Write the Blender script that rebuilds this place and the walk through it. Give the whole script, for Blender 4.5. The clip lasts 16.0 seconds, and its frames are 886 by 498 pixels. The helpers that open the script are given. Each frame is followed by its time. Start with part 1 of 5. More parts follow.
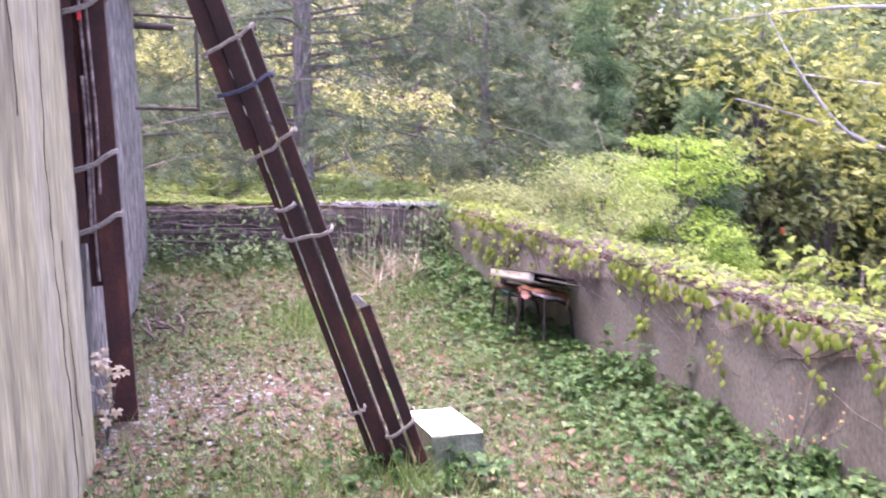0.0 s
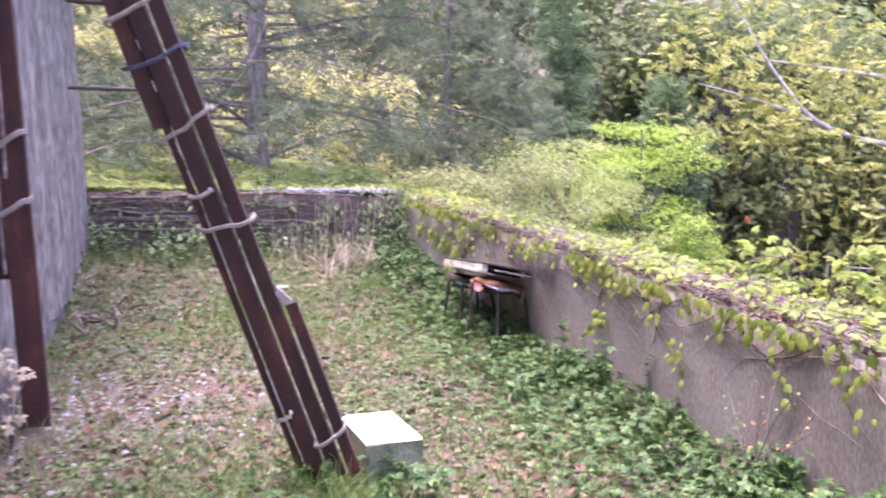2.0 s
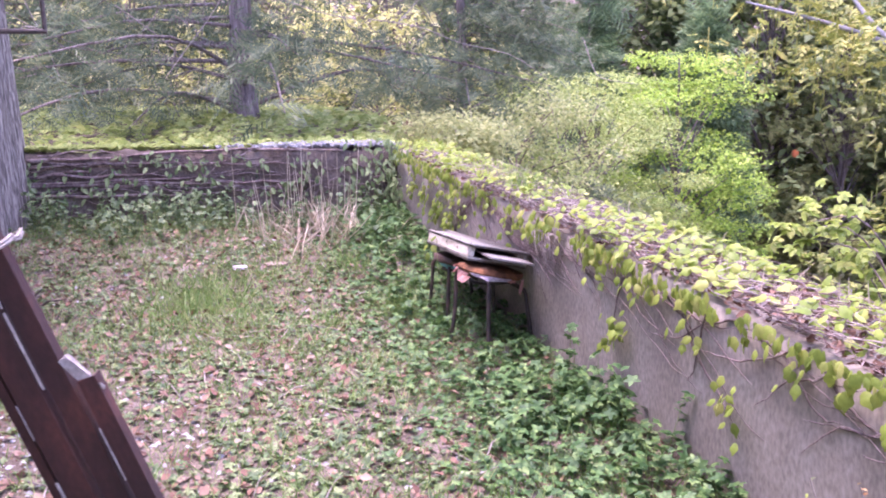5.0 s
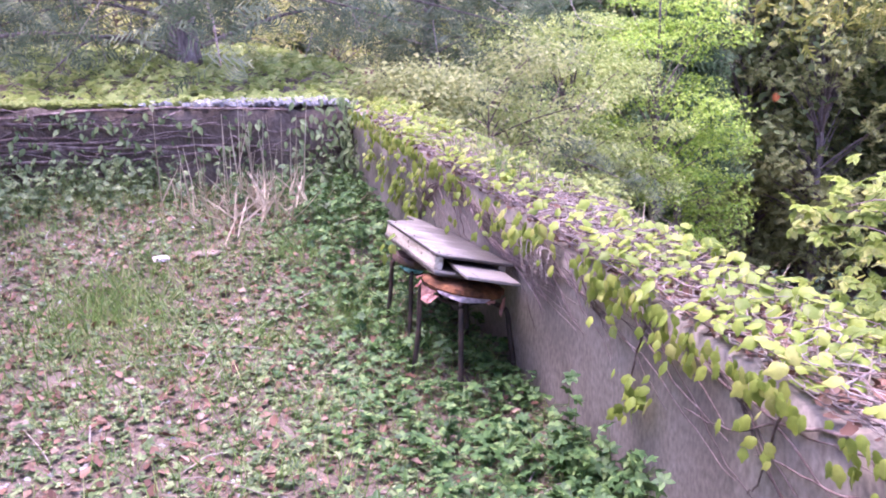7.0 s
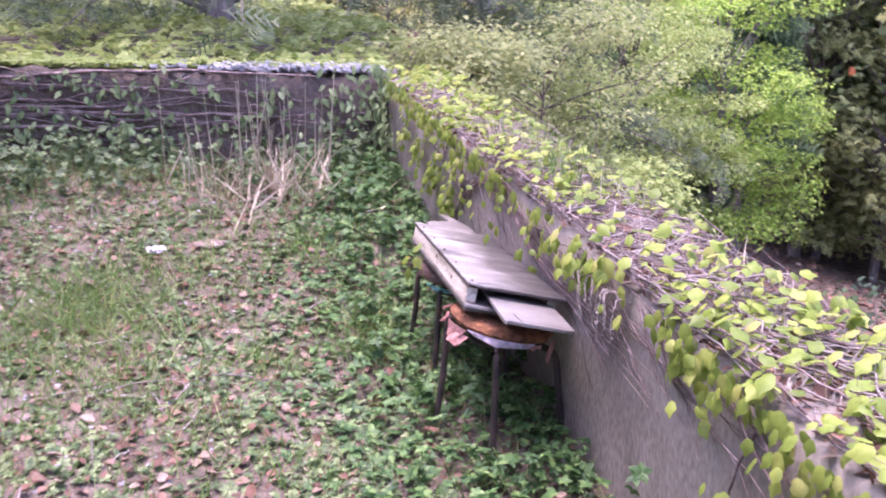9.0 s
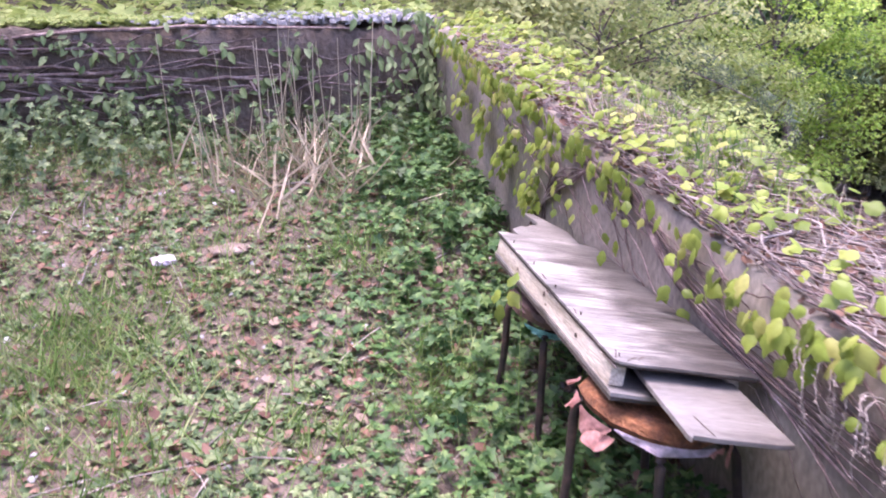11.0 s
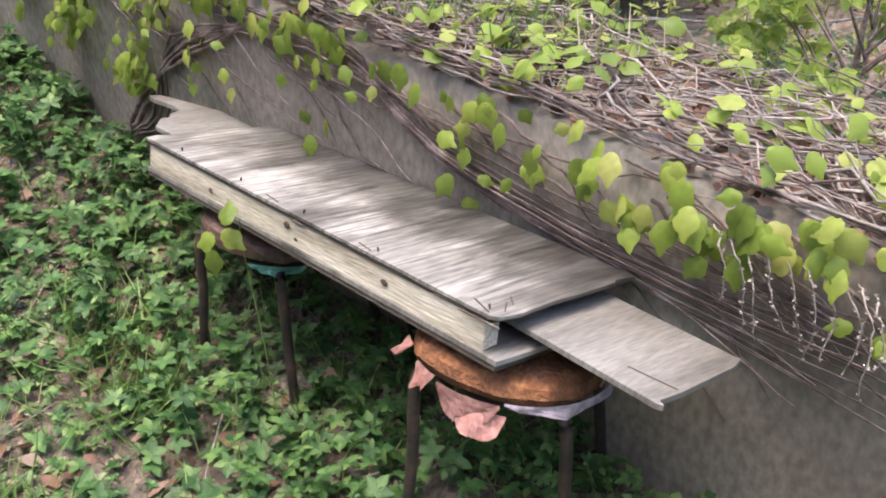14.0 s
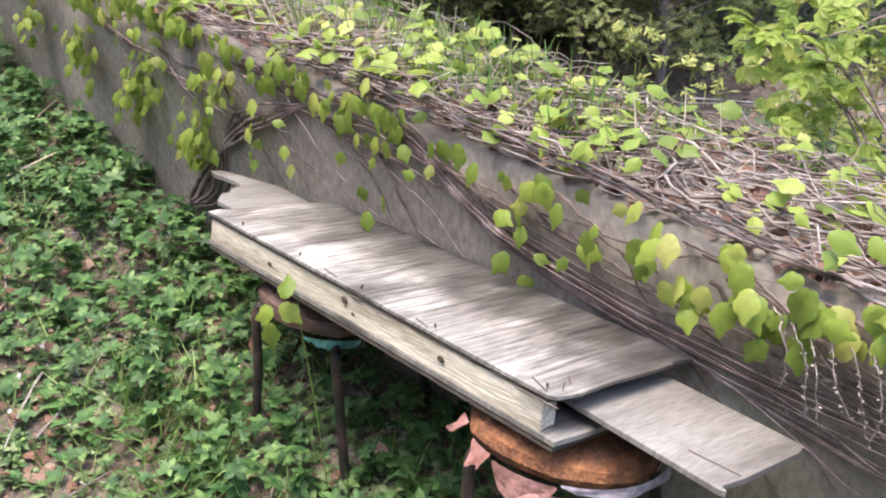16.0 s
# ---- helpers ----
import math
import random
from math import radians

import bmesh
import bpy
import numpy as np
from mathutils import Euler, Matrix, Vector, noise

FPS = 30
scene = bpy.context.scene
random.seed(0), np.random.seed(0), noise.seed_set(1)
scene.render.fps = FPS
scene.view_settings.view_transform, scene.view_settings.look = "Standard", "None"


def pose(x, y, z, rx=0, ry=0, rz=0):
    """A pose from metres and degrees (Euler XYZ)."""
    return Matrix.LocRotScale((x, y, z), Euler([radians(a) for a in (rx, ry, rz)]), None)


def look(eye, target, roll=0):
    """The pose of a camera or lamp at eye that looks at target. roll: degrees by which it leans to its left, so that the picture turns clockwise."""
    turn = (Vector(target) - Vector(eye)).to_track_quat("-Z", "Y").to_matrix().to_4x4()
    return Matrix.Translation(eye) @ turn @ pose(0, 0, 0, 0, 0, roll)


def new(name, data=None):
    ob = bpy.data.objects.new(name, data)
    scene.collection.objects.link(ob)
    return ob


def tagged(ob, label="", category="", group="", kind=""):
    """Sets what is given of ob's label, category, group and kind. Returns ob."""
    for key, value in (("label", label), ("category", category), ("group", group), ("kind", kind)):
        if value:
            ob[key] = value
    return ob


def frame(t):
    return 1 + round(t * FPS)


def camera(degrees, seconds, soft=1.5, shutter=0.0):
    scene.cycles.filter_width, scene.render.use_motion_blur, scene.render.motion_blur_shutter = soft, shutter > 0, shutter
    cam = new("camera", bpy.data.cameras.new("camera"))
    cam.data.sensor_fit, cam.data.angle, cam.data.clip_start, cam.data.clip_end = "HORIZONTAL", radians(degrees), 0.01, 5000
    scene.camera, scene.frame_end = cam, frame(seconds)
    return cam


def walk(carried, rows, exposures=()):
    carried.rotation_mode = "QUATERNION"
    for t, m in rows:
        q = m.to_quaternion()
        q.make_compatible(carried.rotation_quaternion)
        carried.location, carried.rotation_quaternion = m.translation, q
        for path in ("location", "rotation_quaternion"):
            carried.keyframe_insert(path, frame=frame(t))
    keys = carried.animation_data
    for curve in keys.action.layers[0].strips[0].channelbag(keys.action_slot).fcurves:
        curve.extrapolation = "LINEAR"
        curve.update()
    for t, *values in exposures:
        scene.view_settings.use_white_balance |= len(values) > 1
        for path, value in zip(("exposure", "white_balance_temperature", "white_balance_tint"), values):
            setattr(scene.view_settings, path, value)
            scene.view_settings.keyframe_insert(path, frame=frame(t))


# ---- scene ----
cam = camera(51.5, 16.0, soft=1.9, shutter=0.5)
PATH = [
    (0, (-0.069, 0.165, 1.33), (0.434, 2.093, 1.162), 0.5),
    (0.5, (0.036, 0.214, 1.339), (0.455, 2.165, 1.204), 0.8),
    (1, (0.085, 0.224, 1.33), (0.502, 2.173, 1.174), 0.4),
    (1.5, (0.105, 0.261, 1.324), (0.56, 2.201, 1.147), 0.4),
    (2, (0.152, 0.471, 1.319), (0.721, 2.378, 1.124), 0.8),
    (2.5, (0.233, 0.766, 1.354), (0.893, 2.64, 1.129), 0.1),
    (3, (0.392, 1.035, 1.361), (1.026, 2.916, 1.114), 0.2),
    (3.5, (0.57, 1.2, 1.39), (1.093, 3.116, 1.154), 0.6),
    (4, (0.684, 1.37, 1.383), (1.182, 3.284, 1.087), -1.1),
    (4.2, (0.707, 1.466, 1.387), (1.233, 3.372, 1.086), -0.8),
    (6.3, (1.225, 2.522, 1.455), (1.624, 4.436, 1.036), -1.0),
    (6.5, (1.22, 2.672, 1.494), (1.685, 4.569, 1.062), -0.6),
    (7, (1.23, 2.9, 1.526), (1.774, 4.767, 1.057), -0.5),
    (7.5, (1.314, 3.075, 1.513), (1.817, 4.943, 1.007), 0.0),
    (8, (1.478, 3.269, 1.504), (1.887, 5.178, 1.071), 0.4),
    (8.5, (1.536, 3.432, 1.5), (1.892, 5.333, 0.991), -0.1),
    (9, (1.512, 3.728, 1.543), (1.95, 5.598, 0.989), 1.1),
    (9.5, (1.521, 3.934, 1.534), (2.005, 5.781, 0.94), 0.3),
    (9.7, (1.54, 4.063, 1.527), (1.929, 5.922, 0.9), -0.1),
    (11.8, (1.514, 5.12, 1.524), (1.934, 6.945, 0.82), -2.3),
    (12, (1.528, 5.188, 1.511), (1.995, 6.998, 0.8), -2.5),
    (12.5, (1.536, 5.412, 1.536), (2.031, 7.204, 0.796), -2.0),
    (13, (1.447, 5.634, 1.486), (2.365, 7.23, 0.706), -1.6),
    (13.3, (1.385, 5.708, 1.492), (2.551, 7.035, 0.553), 0.4),
    (13.5, (1.404, 5.729, 1.465), (2.581, 6.988, 0.451), -1.0),
    (14, (1.394, 5.743, 1.458), (2.591, 6.924, 0.374), -0.6),
    (14.5, (1.383, 5.744, 1.453), (2.584, 6.939, 0.39), -0.6),
    (15, (1.38, 5.748, 1.471), (2.578, 6.972, 0.437), -1.5),
    (15.5, (1.375, 5.747, 1.471), (2.568, 7.02, 0.493), -1.5),
    (16, (1.367, 5.754, 1.471), (2.557, 7.056, 0.528), -1.1),
]
EXPOSURES = [(0, 2.8, 6320, 39), (4, 2.78, 6120, 47), (7, 2.7, 5850, 50), (9.7, 2.52, 6000, 43), (12, 2.5, 6220, 29), (13.5, 2.2, 6620, 11), (14, 2.1, 6650, 11), (15, 2.12, 6650, 11), (16, 2.3, 6550, 11)]
walk(cam, [(t, look(eye, target, roll)) for t, eye, target, roll in PATH], EXPOSURES)

# ---- world, sun ----
world = bpy.data.worlds.new("sky")
scene.world = world
world.use_nodes = True
wn = world.node_tree.nodes
sky = wn.new("ShaderNodeTexSky")
sky.sky_type = "NISHITA"
sky.sun_disc = False
sky.sun_elevation = radians(83)
sky.sun_rotation = radians(307)
sky.air_density, sky.dust_density = 1.0, 3.0
wn["Background"].inputs["Strength"].default_value = 0.15
world.node_tree.links.new(sky.outputs[0], wn["Background"].inputs["Color"])
sun = new("sun", bpy.data.lights.new("sun", "SUN"))
sun.data.energy, sun.data.angle, sun.data.color = 1.0, radians(35), (1.0, 0.93, 0.82)
sun.matrix_world = look((-2, 1.5, 20), (0, 0, 0))

# ---- materials ----
def ramp_of(nodes, stops):
    r = nodes.new("ShaderNodeValToRGB")
    el = r.color_ramp.elements
    while len(el) < len(stops):
        el.new(0.5)
    for e, (p, c) in zip(el, stops):
        e.position, e.color = p, (*c, 1)
    return r


def surface(name, stops, scale=6.0, stretch=(1, 1, 1), rough=0.85, bump=0.3, fine=70.0, metal=0.0, vary=0.25, dist=0.01, warp=0.0):
    """Two scales of noise drive colour and relief; pieces differ by their random value."""
    m = bpy.data.materials.new(name)
    m.use_nodes = True
    n, l = m.node_tree.nodes, m.node_tree.links
    b = n["Principled BSDF"]
    tc, mp = n.new("ShaderNodeTexCoord"), n.new("ShaderNodeMapping")
    mp.inputs["Scale"].default_value = stretch
    l.new(tc.outputs["Object"], mp.inputs["Vector"])
    big, small = n.new("ShaderNodeTexNoise"), n.new("ShaderNodeTexNoise")
    big.inputs["Scale"].default_value, big.inputs["Detail"].default_value = scale, 6
    big.inputs["Distortion"].default_value = warp
    small.inputs["Scale"].default_value, small.inputs["Detail"].default_value = fine, 5
    l.new(mp.outputs[0], big.inputs["Vector"])
    l.new(mp.outputs[0], small.inputs["Vector"])
    r = ramp_of(n, stops)
    l.new(big.outputs["Fac"], r.inputs["Fac"])
    info, geo = n.new("ShaderNodeObjectInfo"), n.new("ShaderNodeNewGeometry")
    add, fr = n.new("ShaderNodeMath"), n.new("ShaderNodeMath")
    fr.operation = "FRACT"
    l.new(info.outputs["Random"], add.inputs[0])
    l.new(geo.outputs["Random Per Island"], add.inputs[1])
    l.new(add.outputs[0], fr.inputs[0])
    mr = n.new("ShaderNodeMapRange")
    mr.inputs["To Min"].default_value, mr.inputs["To Max"].default_value = 1 - vary, 1 + vary
    l.new(fr.outputs[0], mr.inputs["Value"])
    mf = n.new("ShaderNodeMapRange")
    mf.inputs["From Min"].default_value, mf.inputs["From Max"].default_value = 0.3, 0.7
    mf.inputs["To Min"].default_value, mf.inputs["To Max"].default_value = 0.72, 1.28
    l.new(small.outputs["Fac"], mf.inputs["Value"])
    mul = n.new("ShaderNodeMath")
    mul.operation = "MULTIPLY"
    l.new(mr.outputs[0], mul.inputs[0])
    l.new(mf.outputs[0], mul.inputs[1])
    hsv = n.new("ShaderNodeHueSaturation")
    l.new(mul.outputs[0], hsv.inputs["Value"])
    l.new(r.outputs["Color"], hsv.inputs["Color"])
    l.new(hsv.outputs[0], b.inputs["Base Color"])
    b.inputs["Roughness"].default_value, b.inputs["Metallic"].default_value = rough, metal
    bp = n.new("ShaderNodeBump")
    bp.inputs["Strength"].default_value, bp.inputs["Distance"].default_value = bump, dist
    sm = n.new("ShaderNodeMath")
    l.new(big.outputs["Fac"], sm.inputs[0])
    l.new(small.outputs["Fac"], sm.inputs[1])
    l.new(sm.outputs[0], bp.inputs["Height"])
    l.new(bp.outputs[0], b.inputs["Normal"])
    return m


def foliage(name, stops, through_light=0.35, rough=0.5):
    """Leaf: colour by random value, thin and partly translucent."""
    m = bpy.data.materials.new(name)
    m.use_nodes = True
    n, l = m.node_tree.nodes, m.node_tree.links
    b = n["Principled BSDF"]
    info, geo = n.new("ShaderNodeObjectInfo"), n.new("ShaderNodeNewGeometry")
    add, fr = n.new("ShaderNodeMath"), n.new("ShaderNodeMath")
    fr.operation = "FRACT"
    l.new(info.outputs["Random"], add.inputs[0])
    l.new(geo.outputs["Random Per Island"], add.inputs[1])
    l.new(add.outputs[0], fr.inputs[0])
    r = ramp_of(n, stops)
    l.new(fr.outputs[0], r.inputs["Fac"])
    tc, ns = n.new("ShaderNodeTexCoord"), n.new("ShaderNodeTexNoise")
    ns.inputs["Scale"].default_value = 60
    l.new(tc.outputs["Object"], ns.inputs["Vector"])
    mf = n.new("ShaderNodeMapRange")
    mf.inputs["To Min"].default_value, mf.inputs["To Max"].default_value = 0.7, 1.3
    l.new(ns.outputs["Fac"], mf.inputs["Value"])
    hsv = n.new("ShaderNodeHueSaturation")
    l.new(mf.outputs[0], hsv.inputs["Value"])
    l.new(r.outputs["Color"], hsv.inputs["Color"])
    l.new(hsv.outputs[0], b.inputs["Base Color"])
    b.inputs["Roughness"].default_value = rough
    b.inputs["Specular IOR Level"].default_value = 0.3
    tr, mx = n.new("ShaderNodeBsdfTranslucent"), n.new("ShaderNodeMixShader")
    l.new(hsv.outputs[0], tr.inputs["Color"])
    mx.inputs["Fac"].default_value = through_light
    l.new(b.outputs[0], mx.inputs[1])
    l.new(tr.outputs[0], mx.inputs[2])
    l.new(mx.outputs[0], n["Material Output"].inputs["Surface"])
    return m


M_SOIL = surface("leaf litter soil", [(0.3, (0.085, 0.062, 0.045)), (0.5, (0.15, 0.112, 0.086)), (0.7, (0.22, 0.175, 0.145))], 5, bump=0.9, fine=60, dist=0.03)
M_CONCRETE = surface("weathered concrete", [(0.28, (0.12, 0.1, 0.082)), (0.48, (0.205, 0.175, 0.147)), (0.66, (0.265, 0.232, 0.2)), (0.8, (0.32, 0.287, 0.252))], 2.4, stretch=(1, 1, 0.6), bump=0.12, fine=60, warp=0.6)
M_STONE = surface("dark retaining wall stone", [(0.3, (0.085, 0.06, 0.046)), (0.5, (0.165, 0.122, 0.098)), (0.7, (0.25, 0.205, 0.175))], 4, bump=0.7, fine=40, dist=0.02)
M_CAP = surface("pale coping stone", [(0.3, (0.18, 0.175, 0.18)), (0.6, (0.32, 0.315, 0.325)), (0.75, (0.44, 0.435, 0.445))], 7, bump=0.5, fine=50)
M_STUCCO = surface("stained stucco", [(0.26, (0.12, 0.094, 0.056)), (0.42, (0.275, 0.23, 0.14)), (0.52, (0.39, 0.325, 0.19)), (0.6, (0.35, 0.30, 0.205)), (0.76, (0.49, 0.42, 0.265))], 2.6, stretch=(1.5, 1.5, 0.3), rough=0.9, bump=0.45, fine=25, vary=0.0, warp=0.5)
M_PEEL = surface("peeling painted board", [(0.34, (0.055, 0.042, 0.036)), (0.46, (0.13, 0.105, 0.095)), (0.56, (0.25, 0.218, 0.192)), (0.72, (0.34, 0.302, 0.268))], 9, stretch=(1.6, 1.6, 0.7), rough=0.85, bump=0.8, fine=30, warp=0.8)
M_STEEL = surface("oxide-red painted steel", [(0.3, (0.02, 0.007, 0.006)), (0.55, (0.052, 0.015, 0.011)), (0.72, (0.11, 0.032, 0.02))], 7, stretch=(1, 1, 0.5), rough=0.8, bump=0.2, fine=80, vary=0.35)
M_CHIP = surface("flaking pale primer", [(0.3, (0.20, 0.17, 0.16)), (0.7, (0.38, 0.35, 0.33))], 30, rough=0.8)
M_BLACK = surface("rusted black tube", [(0.35, (0.018, 0.014, 0.014)), (0.6, (0.05, 0.032, 0.028)), (0.75, (0.11, 0.06, 0.045))], 14, rough=0.6, bump=0.25)
M_ROPE = surface("grey rope", [(0.3, (0.22, 0.185, 0.16)), (0.7, (0.38, 0.34, 0.30))], 60, rough=0.95, bump=0.6, fine=200)
M_ROPEDARK = surface("dark blue rope", [(0.3, (0.03, 0.035, 0.06)), (0.7, (0.07, 0.075, 0.11))], 60, rough=0.9)
M_PLY = surface("weathered grey plywood", [(0.28, (0.075, 0.066, 0.06)), (0.42, (0.15, 0.136, 0.124)), (0.56, (0.22, 0.204, 0.19)), (0.72, (0.30, 0.28, 0.265))], 1.5, stretch=(1.4, 7, 1), rough=0.4, bump=0.4, fine=20, vary=0.06, dist=0.004, warp=0.5)
# the palest greys also stand for sky sheen, put into the base colour
M_PLYTOP = surface("grey plywood with a mildew stain and painted sky sheen", [(0.22, (0.055, 0.048, 0.043)), (0.4, (0.145, 0.13, 0.118)), (0.55, (0.27, 0.25, 0.23)), (0.72, (0.43, 0.405, 0.375))], 2.2, stretch=(1.6, 5, 1), rough=0.42, bump=0.5, fine=14, vary=0.03, dist=0.004, warp=0.7)


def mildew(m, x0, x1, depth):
    """Damp stain along the wall side of a board, with a wandering edge, and streaks along the grain. The front left
    pale imitates sky sheen.
    """
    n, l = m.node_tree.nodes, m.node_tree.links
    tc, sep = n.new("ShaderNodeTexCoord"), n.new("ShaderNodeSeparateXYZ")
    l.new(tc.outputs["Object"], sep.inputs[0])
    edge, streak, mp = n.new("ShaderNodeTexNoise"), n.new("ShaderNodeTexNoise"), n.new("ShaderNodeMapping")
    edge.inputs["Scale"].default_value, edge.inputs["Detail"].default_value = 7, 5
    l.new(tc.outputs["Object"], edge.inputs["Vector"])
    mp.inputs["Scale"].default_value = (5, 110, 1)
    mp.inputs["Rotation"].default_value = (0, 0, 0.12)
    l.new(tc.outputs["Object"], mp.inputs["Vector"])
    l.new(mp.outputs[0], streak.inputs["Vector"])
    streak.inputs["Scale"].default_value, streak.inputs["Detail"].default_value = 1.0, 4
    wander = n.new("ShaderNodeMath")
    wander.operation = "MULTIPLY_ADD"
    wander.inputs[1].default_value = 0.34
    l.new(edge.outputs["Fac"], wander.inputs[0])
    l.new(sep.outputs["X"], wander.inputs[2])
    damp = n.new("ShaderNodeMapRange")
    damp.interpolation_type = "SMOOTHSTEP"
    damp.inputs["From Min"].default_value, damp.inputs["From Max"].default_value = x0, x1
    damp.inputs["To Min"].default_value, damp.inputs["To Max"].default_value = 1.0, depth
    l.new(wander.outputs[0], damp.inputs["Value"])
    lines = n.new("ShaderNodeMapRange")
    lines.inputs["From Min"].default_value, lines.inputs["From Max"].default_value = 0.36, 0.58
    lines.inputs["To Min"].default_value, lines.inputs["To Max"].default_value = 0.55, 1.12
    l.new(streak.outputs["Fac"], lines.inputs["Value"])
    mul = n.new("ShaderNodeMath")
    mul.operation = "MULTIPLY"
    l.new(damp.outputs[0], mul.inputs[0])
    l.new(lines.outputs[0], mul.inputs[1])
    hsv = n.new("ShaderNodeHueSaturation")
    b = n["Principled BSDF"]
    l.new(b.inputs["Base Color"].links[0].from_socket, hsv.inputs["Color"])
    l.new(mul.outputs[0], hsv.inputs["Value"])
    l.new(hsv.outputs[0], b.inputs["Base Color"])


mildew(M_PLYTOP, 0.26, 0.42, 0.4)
M_BOARD = surface("weathered pine board", [(0.3, (0.30, 0.255, 0.19)), (0.5, (0.48, 0.43, 0.345)), (0.7, (0.60, 0.55, 0.46))], 5, stretch=(8, 0.8, 8), rough=0.75, bump=0.5, fine=30, vary=0.06, dist=0.004)
# edge brown lowered to imitate the shade inside the bench box
M_PLYEDGE = surface("plywood edge with box shade in its colour", [(0.3, (0.05, 0.038, 0.032)), (0.7, (0.15, 0.12, 0.10))], 8, stretch=(4, 4, 60), rough=0.9, bump=0.6)
M_KNOT = surface("dark wood knot", [(0.3, (0.05, 0.035, 0.028)), (0.7, (0.13, 0.09, 0.07))], 40, rough=0.8)
M_VINYL = surface("rotten orange foam", [(0.3, (0.075, 0.032, 0.018)), (0.5, (0.20, 0.08, 0.035)), (0.7, (0.34, 0.15, 0.065))], 25, rough=0.9, bump=0.8, fine=120)
M_PINK = surface("torn pink vinyl", [(0.3, (0.42, 0.20, 0.17)), (0.7, (0.62, 0.36, 0.33))], 12, rough=0.7, bump=0.2)
M_LILAC = surface("pale torn lining", [(0.3, (0.58, 0.50, 0.58)), (0.7, (0.78, 0.70, 0.78))], 12, rough=0.8)
M_BROWNSEAT = surface("brown seat pad", [(0.3, (0.06, 0.035, 0.03)), (0.7, (0.12, 0.07, 0.055))], 12, rough=0.6)
M_TEAL = surface("teal lining scrap", [(0.3, (0.12, 0.38, 0.33)), (0.7, (0.22, 0.52, 0.46))], 20, rough=0.8)
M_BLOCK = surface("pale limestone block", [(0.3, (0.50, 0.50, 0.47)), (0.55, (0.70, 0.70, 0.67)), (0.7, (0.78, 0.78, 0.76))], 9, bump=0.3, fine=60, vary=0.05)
M_BLOCKSIDE = surface("dark green-grey stone side", [(0.35, (0.10, 0.12, 0.07)), (0.6, (0.22, 0.23, 0.16))], 12, bump=0.5)
M_BARK = surface("grey tree bark", [(0.3, (0.075, 0.058, 0.055)), (0.5, (0.16, 0.125, 0.12)), (0.7, (0.27, 0.225, 0.215))], 9, stretch=(3, 3, 0.4), bump=0.9, fine=40, dist=0.02)
M_TWIG = surface("brown vine stem", [(0.3, (0.075, 0.05, 0.045)), (0.5, (0.17, 0.12, 0.11)), (0.7, (0.30, 0.235, 0.22))], 20, bump=0.5, fine=90, vary=0.45)
M_PALETWIG = surface("pale dry stem", [(0.3, (0.17, 0.14, 0.125)), (0.7, (0.33, 0.285, 0.26))], 20, bump=0.4, vary=0.3)
M_DRYHEAD = surface("pale dry seed head", [(0.3, (0.22, 0.18, 0.155)), (0.7, (0.40, 0.345, 0.31))], 30, bump=0.3, vary=0.2)
M_GREYLIMB = surface("pale grey limb", [(0.3, (0.19, 0.175, 0.175)), (0.7, (0.36, 0.335, 0.335))], 14, bump=0.5)
M_IRON = surface("dark iron", [(0.3, (0.035, 0.028, 0.027)), (0.7, (0.09, 0.065, 0.055))], 20, rough=0.7)
M_GLASS = bpy.data.materials.new("dusty dark window glass")
M_GLASS.use_nodes = True
gb = M_GLASS.node_tree.nodes["Principled BSDF"]
gb.inputs["Base Color"].default_value, gb.inputs["Roughness"].default_value = (0.055, 0.058, 0.07, 1), 0.55
M_RED = surface("red plastic", [(0.3, (0.6, 0.03, 0.04)), (0.7, (0.85, 0.05, 0.06))], 20, rough=0.35)
M_ORANGE = surface("orange plastic", [(0.3, (0.55, 0.14, 0.05)), (0.7, (0.75, 0.22, 0.09))], 20, rough=0.5)

F_CREEPER = foliage("young creeper leaf", [(0.0, (0.15, 0.21, 0.04)), (0.45, (0.25, 0.335, 0.06)), (0.8, (0.31, 0.375, 0.075)), (1.0, (0.41, 0.42, 0.13))], 0.45, 0.42)
F_WEED = foliage("weed leaf", [(0.0, (0.05, 0.085, 0.04)), (0.5, (0.095, 0.15, 0.062)), (0.85, (0.155, 0.22, 0.095)), (1.0, (0.25, 0.3, 0.14))], 0.3)
F_LUSH = foliage("lush weed leaf", [(0.0, (0.03, 0.078, 0.026)), (0.5, (0.064, 0.14, 0.042)), (0.85, (0.115, 0.21, 0.064)), (1.0, (0.2, 0.3, 0.1))], 0.3)
F_WEEDPALE = foliage("pale weed leaf", [(0.0, (0.11, 0.17, 0.065)), (0.5, (0.20, 0.27, 0.115)), (1.0, (0.31, 0.37, 0.19))], 0.3)
F_GRASS = foliage("grass blade", [(0.0, (0.08, 0.16, 0.035)), (0.6, (0.17, 0.27, 0.07)), (1.0, (0.33, 0.36, 0.16))], 0.35)
F_RED = foliage("reddish new leaf", [(0.0, (0.26, 0.13, 0.06)), (0.5, (0.38, 0.20, 0.09)), (1.0, (0.42, 0.34, 0.12))], 0.4)
F_STRAW = foliage("dry grass stalk", [(0.0, (0.30, 0.24, 0.16)), (1.0, (0.52, 0.44, 0.33))], 0.2)
F_DEAD = foliage("dead leaf", [(0.0, (0.085, 0.042, 0.03)), (0.4, (0.185, 0.097, 0.068)), (0.85, (0.25, 0.16, 0.118)), (1.0, (0.31, 0.235, 0.185))], 0.12, 0.7)
